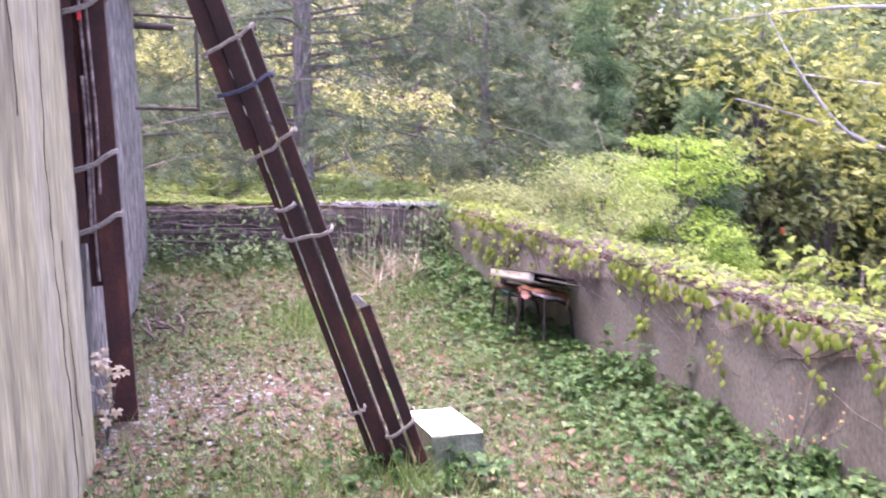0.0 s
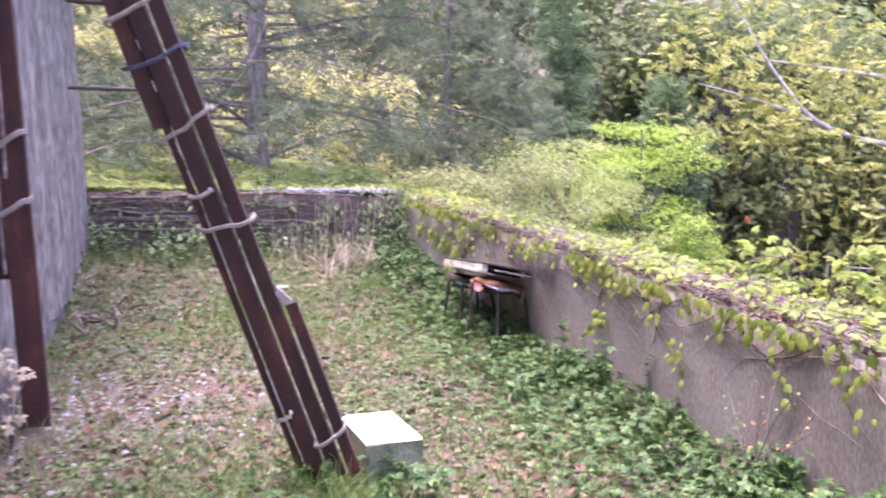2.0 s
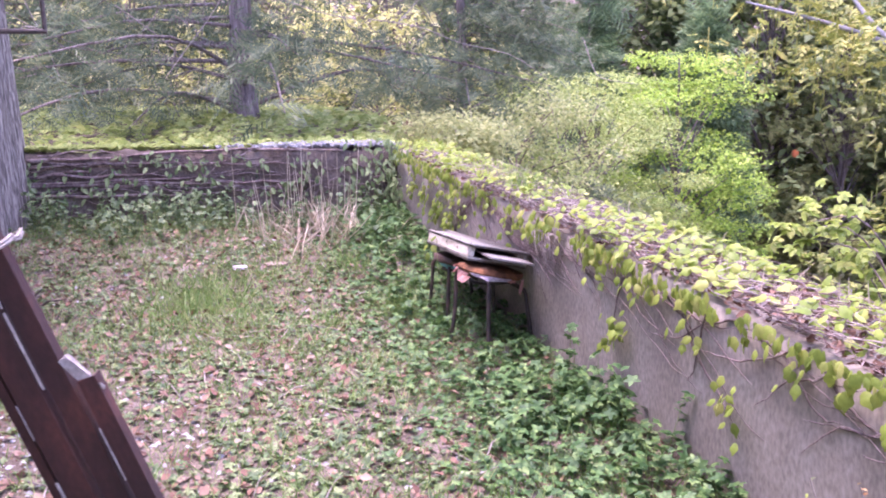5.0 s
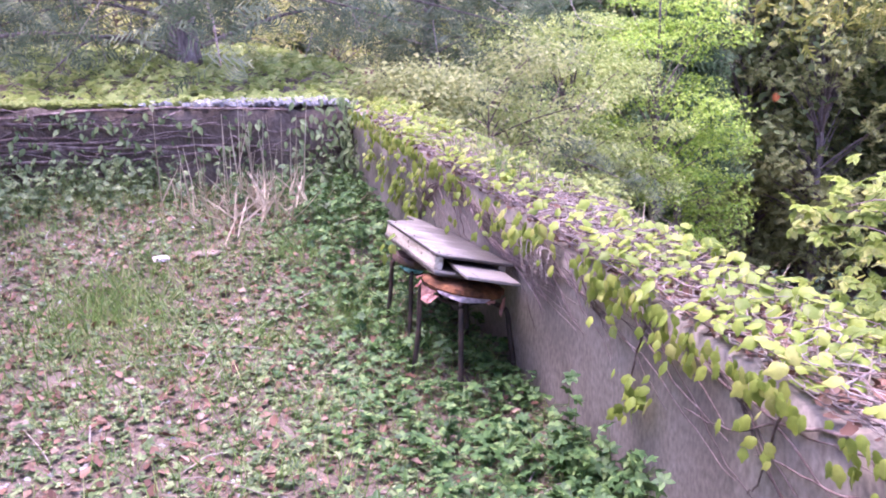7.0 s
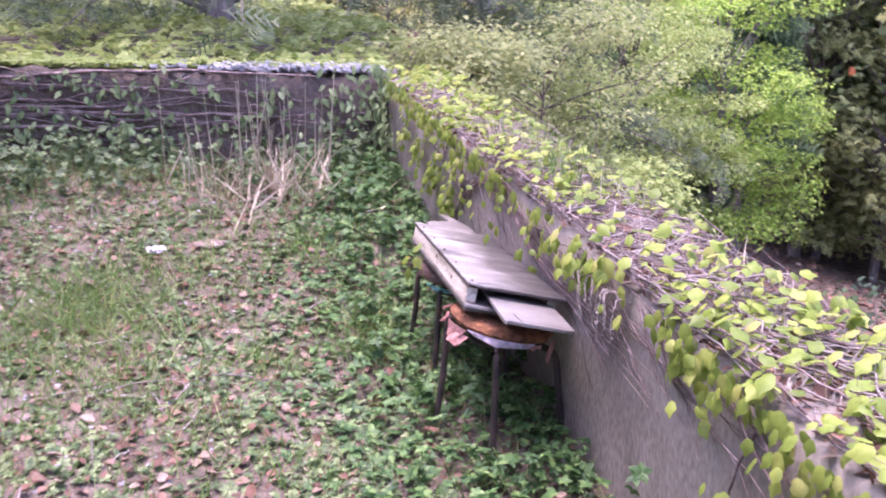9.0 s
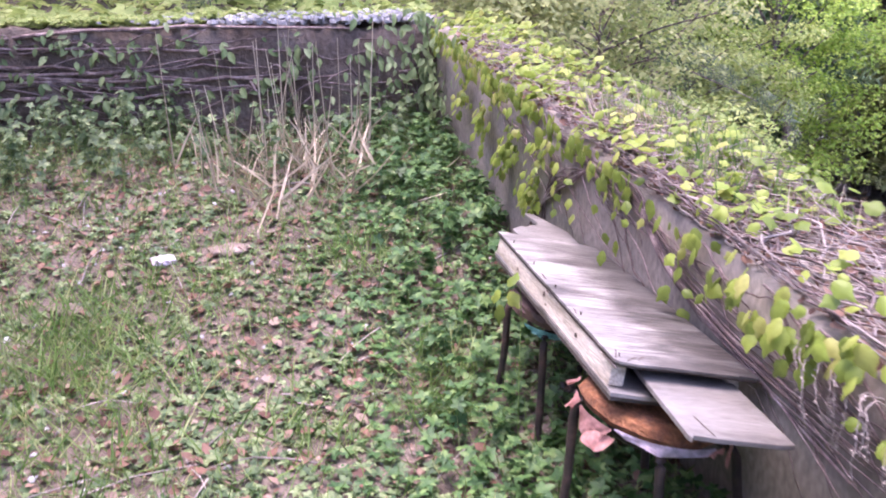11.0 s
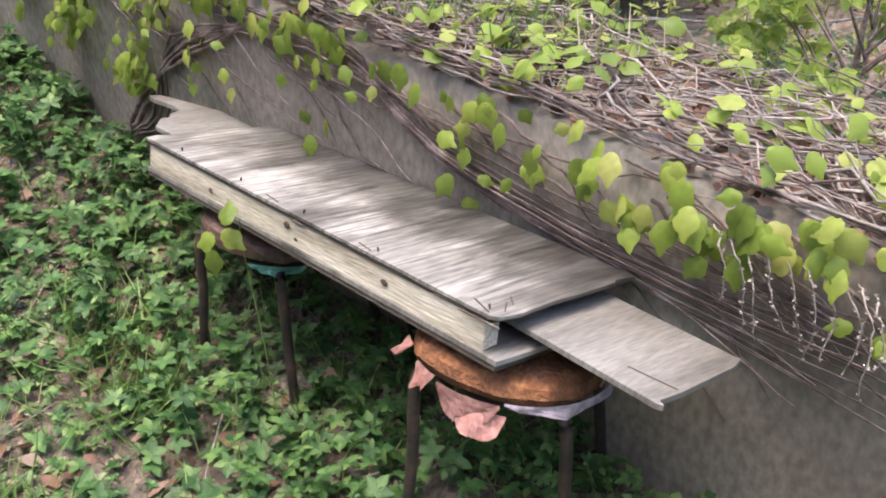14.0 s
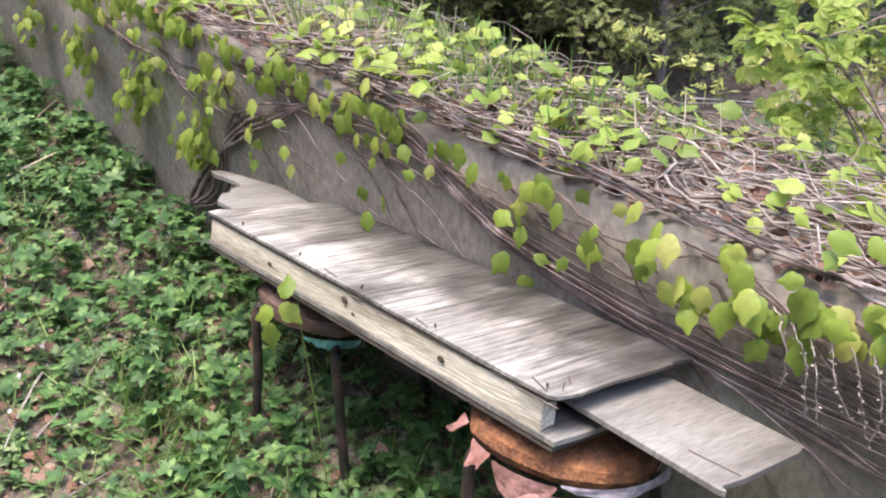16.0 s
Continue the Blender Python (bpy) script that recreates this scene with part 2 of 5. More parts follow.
F_CEDAR = foliage("blue-green cedar spray", [(0.0, (0.065, 0.10, 0.062)), (0.5, (0.13, 0.175, 0.105)), (1.0, (0.24, 0.275, 0.155))], 0.5)
F_MAPLE = foliage("bright green maple leaf", [(0.0, (0.19, 0.32, 0.05)), (0.5, (0.32, 0.47, 0.08)), (1.0, (0.47, 0.57, 0.14))], 0.5)
F_PALEMAPLE = foliage("pale yellow-green leaf", [(0.0, (0.20, 0.28, 0.075)), (0.5, (0.30, 0.375, 0.115)), (1.0, (0.43, 0.475, 0.18))], 0.45)
# greens raised and drawn together to imitate distant haze
F_DARKWOOD = foliage("evergreen leaf with haze in its colour", [(0.0, (0.12, 0.165, 0.072)), (0.5, (0.18, 0.235, 0.10)), (1.0, (0.26, 0.31, 0.14))], 0.55)
F_HEMLOCK = foliage("deep green hemlock", [(0.0, (0.07, 0.12, 0.06)), (0.5, (0.13, 0.21, 0.10)), (1.0, (0.23, 0.32, 0.155))], 0.4)
# narrow, lightened range: part of it stands for haze over the hollow
F_CYPRESS = foliage("yellowish cypress spray", [(0.0, (0.25, 0.29, 0.12)), (0.5, (0.35, 0.385, 0.16)), (1.0, (0.46, 0.475, 0.215))], 0.55)
F_HICKORY = foliage("golden new leaf", [(0.0, (0.20, 0.25, 0.06)), (0.5, (0.36, 0.38, 0.10)), (1.0, (0.55, 0.52, 0.19))], 0.45)
# shade of the slope put into the leaf colour: a darkened hemlock green
F_SHADE = foliage("shrub leaf coloured as in shade", [(0.0, (0.022, 0.045, 0.02)), (0.5, (0.045, 0.08, 0.032)), (1.0, (0.085, 0.13, 0.048))], 0.25)
# bright yellow stands for sun shining through the leaves
F_SUNLIT = foliage("shrub leaf with sunlight in its colour", [(0.0, (0.26, 0.30, 0.09)), (0.5, (0.48, 0.48, 0.17)), (1.0, (0.70, 0.66, 0.34))], 0.5)

# ---- mesh helpers ----
rng = np.random.default_rng(7)


def arrays(name, blocks, mats, parent=None, smooth=True):
    """One mesh object from blocks of (vertices, faces of equal corner count, material slot)."""
    vs, loops, starts, slots, at, li = [], [], [], [], 0, 0
    for v, f, s in blocks:
        v, f = np.asarray(v, float).reshape(-1, 3), np.asarray(f, int)
        vs.append(v)
        loops.append((f + at).ravel())
        starts.append(li + np.arange(len(f)) * f.shape[1])
        slots.append(np.full(len(f), s))
        at, li = at + len(v), li + f.size
    me = bpy.data.meshes.new(name)
    vs, loops, starts, slots = np.concatenate(vs), np.concatenate(loops), np.concatenate(starts), np.concatenate(slots)
    me.vertices.add(len(vs))
    me.vertices.foreach_set("co", vs.ravel())
    me.loops.add(len(loops))
    me.loops.foreach_set("vertex_index", loops.astype(np.int32))
    me.polygons.add(len(starts))
    me.polygons.foreach_set("loop_start", starts.astype(np.int32))
    me.polygons.foreach_set("material_index", slots.astype(np.int32))
    me.polygons.foreach_set("use_smooth", np.full(len(starts), smooth))
    me.update(calc_edges=True)
    for m in mats:
        me.materials.append(m)
    ob = new(name, me)
    ob.parent = parent
    return ob


def part(name, bm, material, parent, label=""):
    me = bpy.data.meshes.new(name)
    bm.to_mesh(me)
    bm.free()
    for m in material if isinstance(material, (list, tuple)) else [material]:
        me.materials.append(m)
    ob = new(name, me)
    ob.parent = parent
    return tagged(ob, label)


def thing(name, loc, label, category, group="", kind="", rz=0.0):
    ob = new(name)
    ob.empty_display_size = 0.1
    ob.matrix_world = pose(*loc, 0, 0, rz)
    return tagged(ob, label, category, group, kind)


def box(size, at=(0, 0, 0), bevel=0.004, turn=None, jitter=0.0):
    """A bevelled block; jitter wears its corners."""
    bm = bmesh.new()
    bmesh.ops.create_cube(bm, size=1)
    bmesh.ops.scale(bm, vec=size, verts=bm.verts)
    if bevel:
        bmesh.ops.bevel(bm, geom=bm.edges[:], offset=bevel, segments=2, affect="EDGES", profile=0.6)
    for v in bm.verts:
        v.co += Vector((random.uniform(-1, 1), random.uniform(-1, 1), random.uniform(-1, 1))) * jitter
    bm.transform(Matrix.Translation(at) @ (turn if turn else Matrix()))
    return bm


def prism(outline, low, high, bevel=0.0):
    """A plate over an outline of (x, y)."""
    bm = bmesh.new()
    f = bm.faces.new([bm.verts.new((x, y, low)) for x, y in outline])
    if f.normal.z > 0:
        f.normal_flip()
    up = bmesh.ops.extrude_face_region(bm, geom=[f])
    bmesh.ops.translate(bm, vec=(0, 0, high - low), verts=[g for g in up["geom"] if isinstance(g, bmesh.types.BMVert)])
    bmesh.ops.recalc_face_normals(bm, faces=bm.faces[:])
    if bevel:
        bmesh.ops.bevel(bm, geom=bm.edges[:], offset=bevel, segments=1, affect="EDGES")
    return bm


def tube(points, radii, sides=8):
    """Vertices and quads of a bent, tapered tube (open ends pinched by the radii)."""
    p = np.asarray(points, float)
    r = np.broadcast_to(np.asarray(radii, float), (len(p),))
    d = np.gradient(p, axis=0)
    d /= np.linalg.norm(d, axis=1)[:, None] + 1e-9
    ref = np.where(np.abs(d[:, 2:3]) > 0.9, [[1.0, 0, 0]], [[0, 0, 1.0]])
    a = np.cross(d, ref)
    a /= np.linalg.norm(a, axis=1)[:, None] + 1e-9
    b = np.cross(d, a)
    ang = np.linspace(0, 2 * np.pi, sides, endpoint=False)
    v = p[:, None] + r[:, None, None] * (np.cos(ang)[None, :, None] * a[:, None] + np.sin(ang)[None, :, None] * b[:, None])
    i, j = np.meshgrid(np.arange(len(p) - 1), np.arange(sides), indexing="ij")
    k = (j + 1) % sides
    f = np.stack([i * sides + j, i * sides + k, (i + 1) * sides + k, (i + 1) * sides + j], -1).reshape(-1, 4)
    return v.reshape(-1, 3), f


def curve_points(ctrl, n=12):
    """A smooth line through control points."""
    c = np.asarray(ctrl, float)
    t = np.linspace(0, len(c) - 1, n)
    i = np.clip(t.astype(int), 0, len(c) - 2)
    u = (t - i)[:, None]
    p0, p1, p2, p3 = c[np.maximum(i - 1, 0)], c[i], c[i + 1], c[np.minimum(i + 2, len(c) - 1)]
    return 0.5 * (2 * p1 + (p2 - p0) * u + (2 * p0 - 5 * p1 + 4 * p2 - p3) * u**2 + (3 * p1 - p0 - 3 * p2 + p3) * u**3)


def spread(template, loc, normal, spin, size):
    """Copies of a template (vertices, faces) laid at places, facing along normals; one array block."""
    tv, tf = template
    n = len(loc)
    z = normal / (np.linalg.norm(normal, axis=1)[:, None] + 1e-9)
    ref = np.where(np.abs(z[:, 2:3]) > 0.95, [[1.0, 0, 0]], [[0, 0, 1.0]])
    x = np.cross(ref, z)
    x /= np.linalg.norm(x, axis=1)[:, None] + 1e-9
    y = np.cross(z, x)
    c, s = np.cos(spin)[:, None], np.sin(spin)[:, None]
    x, y = c * x + s * y, c * y - s * x
    v = loc[:, None] + np.asarray(size).reshape(-1, 1, 1) * (tv[None, :, 0:1] * x[:, None] + tv[None, :, 1:2] * y[:, None] + tv[None, :, 2:3] * z[:, None])
    f = tf[None] + (np.arange(n) * len(tv))[:, None, None]
    return v.reshape(-1, 3), f.reshape(-1, tf.shape[1])


def step(x):
    x = np.clip(x, 0, 1)
    return x * x * (3 - 2 * x)


def wobble(x, y):
    return np.sin(x * 3.1 + 1.3 * np.sin(y * 1.7)) * np.cos(y * 2.3 + 0.7 * np.sin(x * 2.9))


# leaf shapes: x across, y along, z up
def blade_leaf(rows=5, width=0.5, fold=0.12, droop=0.15, teeth=0.0):
    v = []
    for i in range(rows):
        t = i / (rows - 1)
        w = width * np.sin(np.pi * min(1, t * 0.93 + 0.05)) ** 0.75 * (1 - 0.35 * t)
        w *= 1 + teeth * (1 if i % 2 else -1)
        w = max(w, 0.01)
        z = -droop * t * t
        v += [(-w, t, z + fold * w / width), (-w * 0.5, t, z + fold * 0.55 * w / width), (0, t, z), (w * 0.5, t, z + fold * 0.55 * w / width), (w, t, z + fold * w / width)]
    f = [(i * 5 + j, i * 5 + j + 1, i * 5 + j + 6, i * 5 + j + 5) for i in range(rows - 1) for j in range(4)]
    return np.array(v), np.array(f)


LEAF_SIMPLE = (np.array([(0, 0, 0), (0.3, 0.45, 0.06), (0, 1, -0.1), (-0.3, 0.45, 0.06)]), np.array([(0, 1, 2, 3)]))
LEAF_CREEPER = blade_leaf(9, 0.43, -0.15, 0.42, 0.09)
LEAF_CREEPER[0][20:25, 0] *= 1.22
LEAF_CREEPER[0][30:35, 0] *= 0.74
LEAF_CREEPER[0][35:40, 0] *= 0.7
LEAF_CREEPER[0][:, 2] += np.tile(np.repeat([0.0, 1.0], 5), 5)[:45] * 0.05 * (np.abs(LEAF_CREEPER[0][:, 0]) > 0.03)
LEAF_MID = blade_leaf(4, 0.34, 0.10, 0.2)
LEAF_DEAD = (np.array([(-0.1, 0, 0), (0.1, 0, 0.02), (0.42, 0.4, 0.16), (0.0, 0.5, 0.0), (-0.4, 0.45, 0.18), (0.12, 1, 0.14), (-0.1, 1, 0.12)]), np.array([(0, 1, 2, 3), (0, 3, 4, 0), (3, 2, 5, 6), (4, 3, 6, 4)])[:, :4])
LEAF_DEAD = (LEAF_DEAD[0], np.array([(0, 1, 2), (0, 2, 3), (0, 3, 4), (3, 2, 5), (3, 5, 6), (3, 6, 4)]))
BLADE = (np.array([(-0.018, 0, 0), (0.018, 0, 0), (0.015, 0.02, 0.5), (-0.015, 0.02, 0.5), (0.004, 0.16, 0.95), (-0.004, 0.16, 0.95)]), np.array([(0, 1, 2, 3), (3, 2, 4, 5)]))


def palm_of(leaf, count, arc, tilt, stalk=0.0):
    """A whorl of leaflets round one stalk."""
    vs, fs = [], []
    for i in range(count):
        a = (i - (count - 1) / 2) * arc / max(1, count - 1) if arc < 6.2 else i * arc / count
        c, s = math.cos(a), math.sin(a)
        k = 1 - 0.25 * abs(a) / math.pi
        v = leaf[0] * k
        ct, st = math.cos(tilt), math.sin(tilt)
        v = np.stack([v[:, 0], v[:, 1] * ct - v[:, 2] * st, v[:, 1] * st + v[:, 2] * ct + stalk], 1)
        v = np.stack([v[:, 0] * c + v[:, 1] * s, -v[:, 0] * s + v[:, 1] * c, v[:, 2]], 1)
        fs.append(leaf[1] + len(leaf[0]) * i)
        vs.append(v)
    return np.concatenate(vs), np.concatenate(fs)


LEAF_OVAL = (np.array([(0, 0, 0), (0.27, 0.26, 0.07), (0.27, 0.62, 0.05), (0.05, 0.97, -0.10), (0, 1, -0.12), (-0.05, 0.97, -0.10), (-0.27, 0.62, 0.05), (-0.27, 0.26, 0.07), (0, 0.58, -0.03)]), np.array([(0, 1, 2, 8), (8, 2, 3, 4), (8, 4, 5, 6), (0, 8, 6, 7)]))
WEED_A = palm_of(LEAF_OVAL, 5, 6.28, 0.25, 0.5)
WEED_B = palm_of(LEAF_OVAL, 5, 4.4, 0.1, 0.3)
WEED_D = palm_of(LEAF_SIMPLE, 5, 4.4, 0.1, 0.3)
WEED_C = palm_of(LEAF_SIMPLE, 8, 6.28, 0.45, 0.2)


def feather(pairs, side, width, droop):
    """A flat spray: a stem with side leaflets on both sides."""
    v, f = [], []
    for i in range(pairs):
        t = (i + 0.5) / pairs
        ln = side * (1 - 0.75 * t) * (0.6 + 0.4 * min(1, 3 * t))
        for s in (-1, 1):
            k, y, z = len(v), t, -droop * t * t
            v += [(0, y - width, z), (0, y + width, z), (s * ln, y + ln * 0.75 + width * 0.5, z - 0.25 * ln), (s * ln, y + ln * 0.75 - width * 0.5, z - 0.25 * ln)]
            f.append((k, k + 1, k + 2, k + 3) if s > 0 else (k + 3, k + 2, k + 1, k))
    k = len(v)
    v += [(-width * 0.6, 0, 0), (width * 0.6, 0, 0), (width * 0.3, 1.05, -droop), (-width * 0.3, 1.05, -droop)]
    f.append((k, k + 1, k + 2, k + 3))
    return np.array(v, float), np.array(f)


SPRAY = feather(6, 0.5, 0.03, 0.35)
PINNATE = feather(3, 0.5, 0.13, 0.3)


# ---- ground ----
def far_wall_y(x):
    return 10.12 - 0.2 * (x - 2.6)


def ground_z(x, y):
    x, y = np.asarray(x, float), np.asarray(y, float)
    yard = -0.04 + 0.05 * step((y - 4) / 3) + 0.27 * step((y - 7.4) / 2.4) + 0.05 * step((x - 2.1) / 0.5) + 0.018 * wobble(x * 1.4, y * 1.4) + 0.01 * wobble(x * 5, y * 5)
    out_r = -0.5 - 2.6 * step((x - 2.9) / 4) - 3.0 * step((x - 5) / 15)
    back = 0.82 + 0.25 * step((y - 11) / 4) + 0.05 * wobble(x, y)
    s = step((x - 2.7) / 4)
    beyond = back * (1 - s) + out_r * s
    z = np.where(x > 2.78, out_r, yard)
    z = np.where(y > far_wall_y(x) + 0.17, np.where(x > 2.78, beyond * step((y - 9) / 4) + out_r * (1 - step((y - 9) / 4)), back), z)
    d = np.hypot(x, y)
    ahead = step((y - 8) / 10)
    z = z + np.where(d > 36, (d - 36) * 0.5, 0) * ahead * step((90 - d) / 20 + 1)
    return np.minimum(z, 40)


xs = np.concatenate([np.linspace(-600, -8, 24), np.linspace(-7, -1.2, 12), np.arange(-1.1, 3.2, 0.075), np.linspace(3.4, 45, 55), np.linspace(48, 600, 24)])
ys = np.concatenate([np.linspace(-600, -8, 22), np.linspace(-7, 1.5, 20), np.arange(1.6, 11.5, 0.075), np.linspace(11.7, 60, 60), np.linspace(64, 600, 24)])
gx, gy = np.meshgrid(xs, ys)
gi, gj = np.meshgrid(np.arange(len(ys) - 1), np.arange(len(xs) - 1), indexing="ij")
q = gi * len(xs) + gj
ground = arrays("ground", [(np.stack([gx, gy, ground_z(gx, gy)], -1), np.stack([q, q + 1, q + len(xs) + 1, q + len(xs)], -1).reshape(-1, 4), 0)], [M_SOIL])
tagged(ground, "brown earth strewn with leaf litter, falling away beyond the wall", "ground", kind="structure")


# ---- walls ----
def lumpy_wall(name, outline_top, along, thick, rows, mat, rough=0.012, seed=0):
    """A wall whose faces are gently uneven: along gives (x, y) points of the inner face, outline_top the heights."""
    along = np.asarray(along, float)
    n = len(along)
    d = np.gradient(along, axis=0)
    d /= np.linalg.norm(d, axis=1)[:, None]
    out = np.stack([d[:, 1], -d[:, 0]], 1)
    r = np.random.default_rng(seed)
    ring = []
    for k in range(rows + 1):
        ring.append((0.0, k / rows))
    for k in range(1, 5):
        ring.append((k / 4, 1.0))
    for k in range(rows - 1, -1, -2):
        ring.append((1.0, k / rows))
    v = np.zeros((n, len(ring), 3))
    for j, (u, h) in enumerate(ring):
        top = np.asarray(outline_top)
        v[:, j, :2] = along + out * (thick * u)[:, None] if np.ndim(thick) else along + out * thick * u
        v[:, j, 2] = -0.7 + (top + 0.7) * h
        edge = 0.012 if (j in (rows, rows + 4)) else 0.0
        v[:, j, 2] -= edge
        v[:, j] += r.normal(0, rough, (n, 3)) * (1 if h > 0 else 0)
    i, j = np.meshgrid(np.arange(n - 1), np.arange(len(ring) - 1), indexing="ij")
    f = np.stack([i * len(ring) + j, i * len(ring) + j + 1, (i + 1) * len(ring) + j + 1, (i + 1) * len(ring) + j], -1).reshape(-1, 4)[:, ::-1]
    m = len(ring)
    low = np.stack([np.arange(n - 1) * m, (np.arange(n - 1) + 1) * m, (np.arange(n - 1) + 1) * m + m - 1, np.arange(n - 1) * m + m - 1], -1)
    ob = arrays(name, [(v, np.concatenate([f, low]), 0)], [mat])
    bm = bmesh.new()
    bm.from_mesh(ob.data)
    bm.verts.ensure_lookup_table()
    bm.faces.new([bm.verts[j] for j in range(m)])
    bm.faces.new([bm.verts[(n - 1) * m + j] for j in range(m)])
    bmesh.ops.recalc_face_normals(bm, faces=bm.faces[:])
    bm.to_mesh(ob.data)
    bm.free()
    return ob


def top_z(y):
    return 0.675 + 0.042 * (np.asarray(y, float) - 4.7)


wy = np.arange(-6, 10.3, 0.12)
wall_east = lumpy_wall("wall_east", top_z(wy) + 0.012 * np.sin(wy * 4) + 0.008 * np.sin(wy * 11), np.stack([2.6 + 0 * wy, wy], 1), 0.36, 8, M_CONCRETE, 0.0035, 3)
tagged(wall_east, "low grey weathered concrete wall along the yard", "wall", kind="structure")
wx = np.arange(-0.95, 2.72, 0.09)
fy = far_wall_y(wx)
wall_north = lumpy_wall("wall_north", 0.93 + 0.02 * np.sin(wx * 5) + 0.012 * np.sin(wx * 13), np.stack([wx, fy], 1)[::1], -0.36, 9, M_STONE, 0.014, 4)
tagged(wall_north, "dark rough retaining wall at the end of the yard", "wall", kind="structure")

# building on the west side, with its window opening
def slab(x0, x1, y0, y1, z0, z1):
    bm = bmesh.new()
    bmesh.ops.create_cube(bm, size=1)
    bmesh.ops.scale(bm, vec=(x1 - x0, y1 - y0, z1 - z0), verts=bm.verts)
    bmesh.ops.translate(bm, vec=((x0 + x1) / 2, (y0 + y1) / 2, (z0 + z1) / 2), verts=bm.verts)
    return bm


def merged(*bms):
    out = bmesh.new()
    for b in bms:
        me = bpy.data.meshes.new("piece")
        b.to_mesh(me)
        b.free()
        out.from_mesh(me)
        bpy.data.meshes.remove(me)
    return out


WX = -0.57
wall_west = part("wall_west", merged(slab(WX - 0.3, WX, -6, 1.7, -0.5, 3.2), slab(WX - 0.3, WX, 2.9, 4.62, -0.5, 3.2), slab(WX - 0.3, WX, 1.7, 2.9, -0.5, 1.56), slab(WX - 0.3, WX, 1.7, 2.9, 2.75, 3.2)), M_STUCCO, None)
tagged(wall_west, "cream stucco wall with vertical stains and cracks", "wall", kind="structure")
window_1 = new("window_1")
tagged(window_1, "dark dusty window with a broken stone sill", "window", kind="structure")
part("pane", slab(WX - 0.035, WX - 0.025, 1.74, 2.86, 1.6, 2.71), M_GLASS, window_1)
part("window_frame", merged(slab(WX - 0.06, WX - 0.012, 1.7, 1.74, 1.56, 2.75), slab(WX - 0.06, WX - 0.012, 2.86, 2.9, 1.56, 2.75), slab(WX - 0.06, WX - 0.012, 1.74, 2.86, 2.71, 2.75), slab(WX - 0.06, WX - 0.012, 1.74, 2.86, 1.56, 1.6)), M_IRON, window_1)
part("window_sill", box((0.2, 1.3, 0.05), (WX - 0.06, 2.3, 1.585), 0.012, jitter=0.006), M_CAP, window_1)
# cracks in the stucco: thin dark recessed seams
crack_bm = []
for y0, lo, hi, sd in ((3.95, 0.0, 2.9, 1), (4.18, 0.2, 1.1, 2), (3.35, 1.5, 3.0, 3)):
    rr = random.Random(sd)
    pts = [(WX + 0.001, y0 + 0.07 * math.sin(z * 3 + sd) + rr.uniform(-0.022, 0.022), z) for z in np.arange(lo, hi, 0.07)]
    v, f = tube(pts, [rr.uniform(0.0008, 0.0042) for p in pts], 4)
    crack_bm.append((v, f, 0))
crack = arrays("crack", crack_bm, [M_KNOT], wall_west)

# weathered boards of the far stretch of the building
wall_annex = part("wall_annex", slab(WX - 0.35, WX - 0.09, 4.62, 10.9, -0.4, 3.2), M_PEEL, None)
tagged(wall_annex, "weathered timber wall with flaking white paint", "wall", kind="structure")
board_y = 5.0
k = 0
while board_y < 10.86:
    w = 0.15 + 0.05 * random.random()
    w = min(w, 10.88 - board_y)
    b = box((0.026, w - 0.006, 3.02), (WX - 0.077, board_y + w / 2, 1.63 + random.uniform(0, 0.05)), 0.004)
    part("board", b, M_PEEL, wall_annex)
    board_y += w
roof_eave = part("roof", slab(-5, WX + 0.04, -6, 11.0, 3.2, 3.32), M_STONE, None)
tagged(roof_eave, "dark plain roof edge of the old building", "roof", kind="structure")
back_wall = part("wall_south", slab(-0.9, 3.0, -6.3, -6, -0.5, 2.5), M_STUCCO, None)
tagged(back_wall, "plain stucco wall closing the yard", "wall", kind="structure")

# the old building leans slightly away from the yard
LEAN = Matrix.Translation((WX, 0, 0)) @ Matrix.Rotation(radians(-3.0), 4, "Y") @ Matrix.Translation((-WX, 0, 0))
for ob in (wall_west, window_1, wall_annex):
    ob.matrix_world = LEAN

# broken pale rubble along the top of the end wall
RUBBLE = (np.array([(-0.5, -0.4, -0.2), (0.5, -0.35, -0.2), (0.45, 0.45, -0.2), (-0.4, 0.5, -0.2), (-0.35, -0.25, 0.25), (0.3, -0.3, 0.2), (0.35, 0.25, 0.28), (-0.25, 0.35, 0.2)]), np.array([(0, 1, 5, 4), (1, 2, 6, 5), (2, 3, 7, 6), (3, 0, 4, 7), (4, 5, 6, 7)]))
n = 900
rx = 2.6 - np.abs(rng.normal(0, 0.75, n))
rx = rx[(rx > 0.7) & (rx < 2.58)]
n = len(rx)
L = np.stack([rx, far_wall_y(rx) + rng.uniform(-0.01, 0.34, n), 0.945 + rng.uniform(0, 0.03, n)], 1)
v, f = spread(RUBBLE, L, np.stack([rng.normal(0, 0.25, n), rng.normal(0, 0.25, n), np.ones(n)], 1), rng.uniform(0, 6.3, n), rng.uniform(0.018, 0.06, n))
tagged(arrays("rubble", [(v, f, 0)], [M_CAP], None, False), "pale grey broken rubble on the end wall", "rubble", kind="stuff")

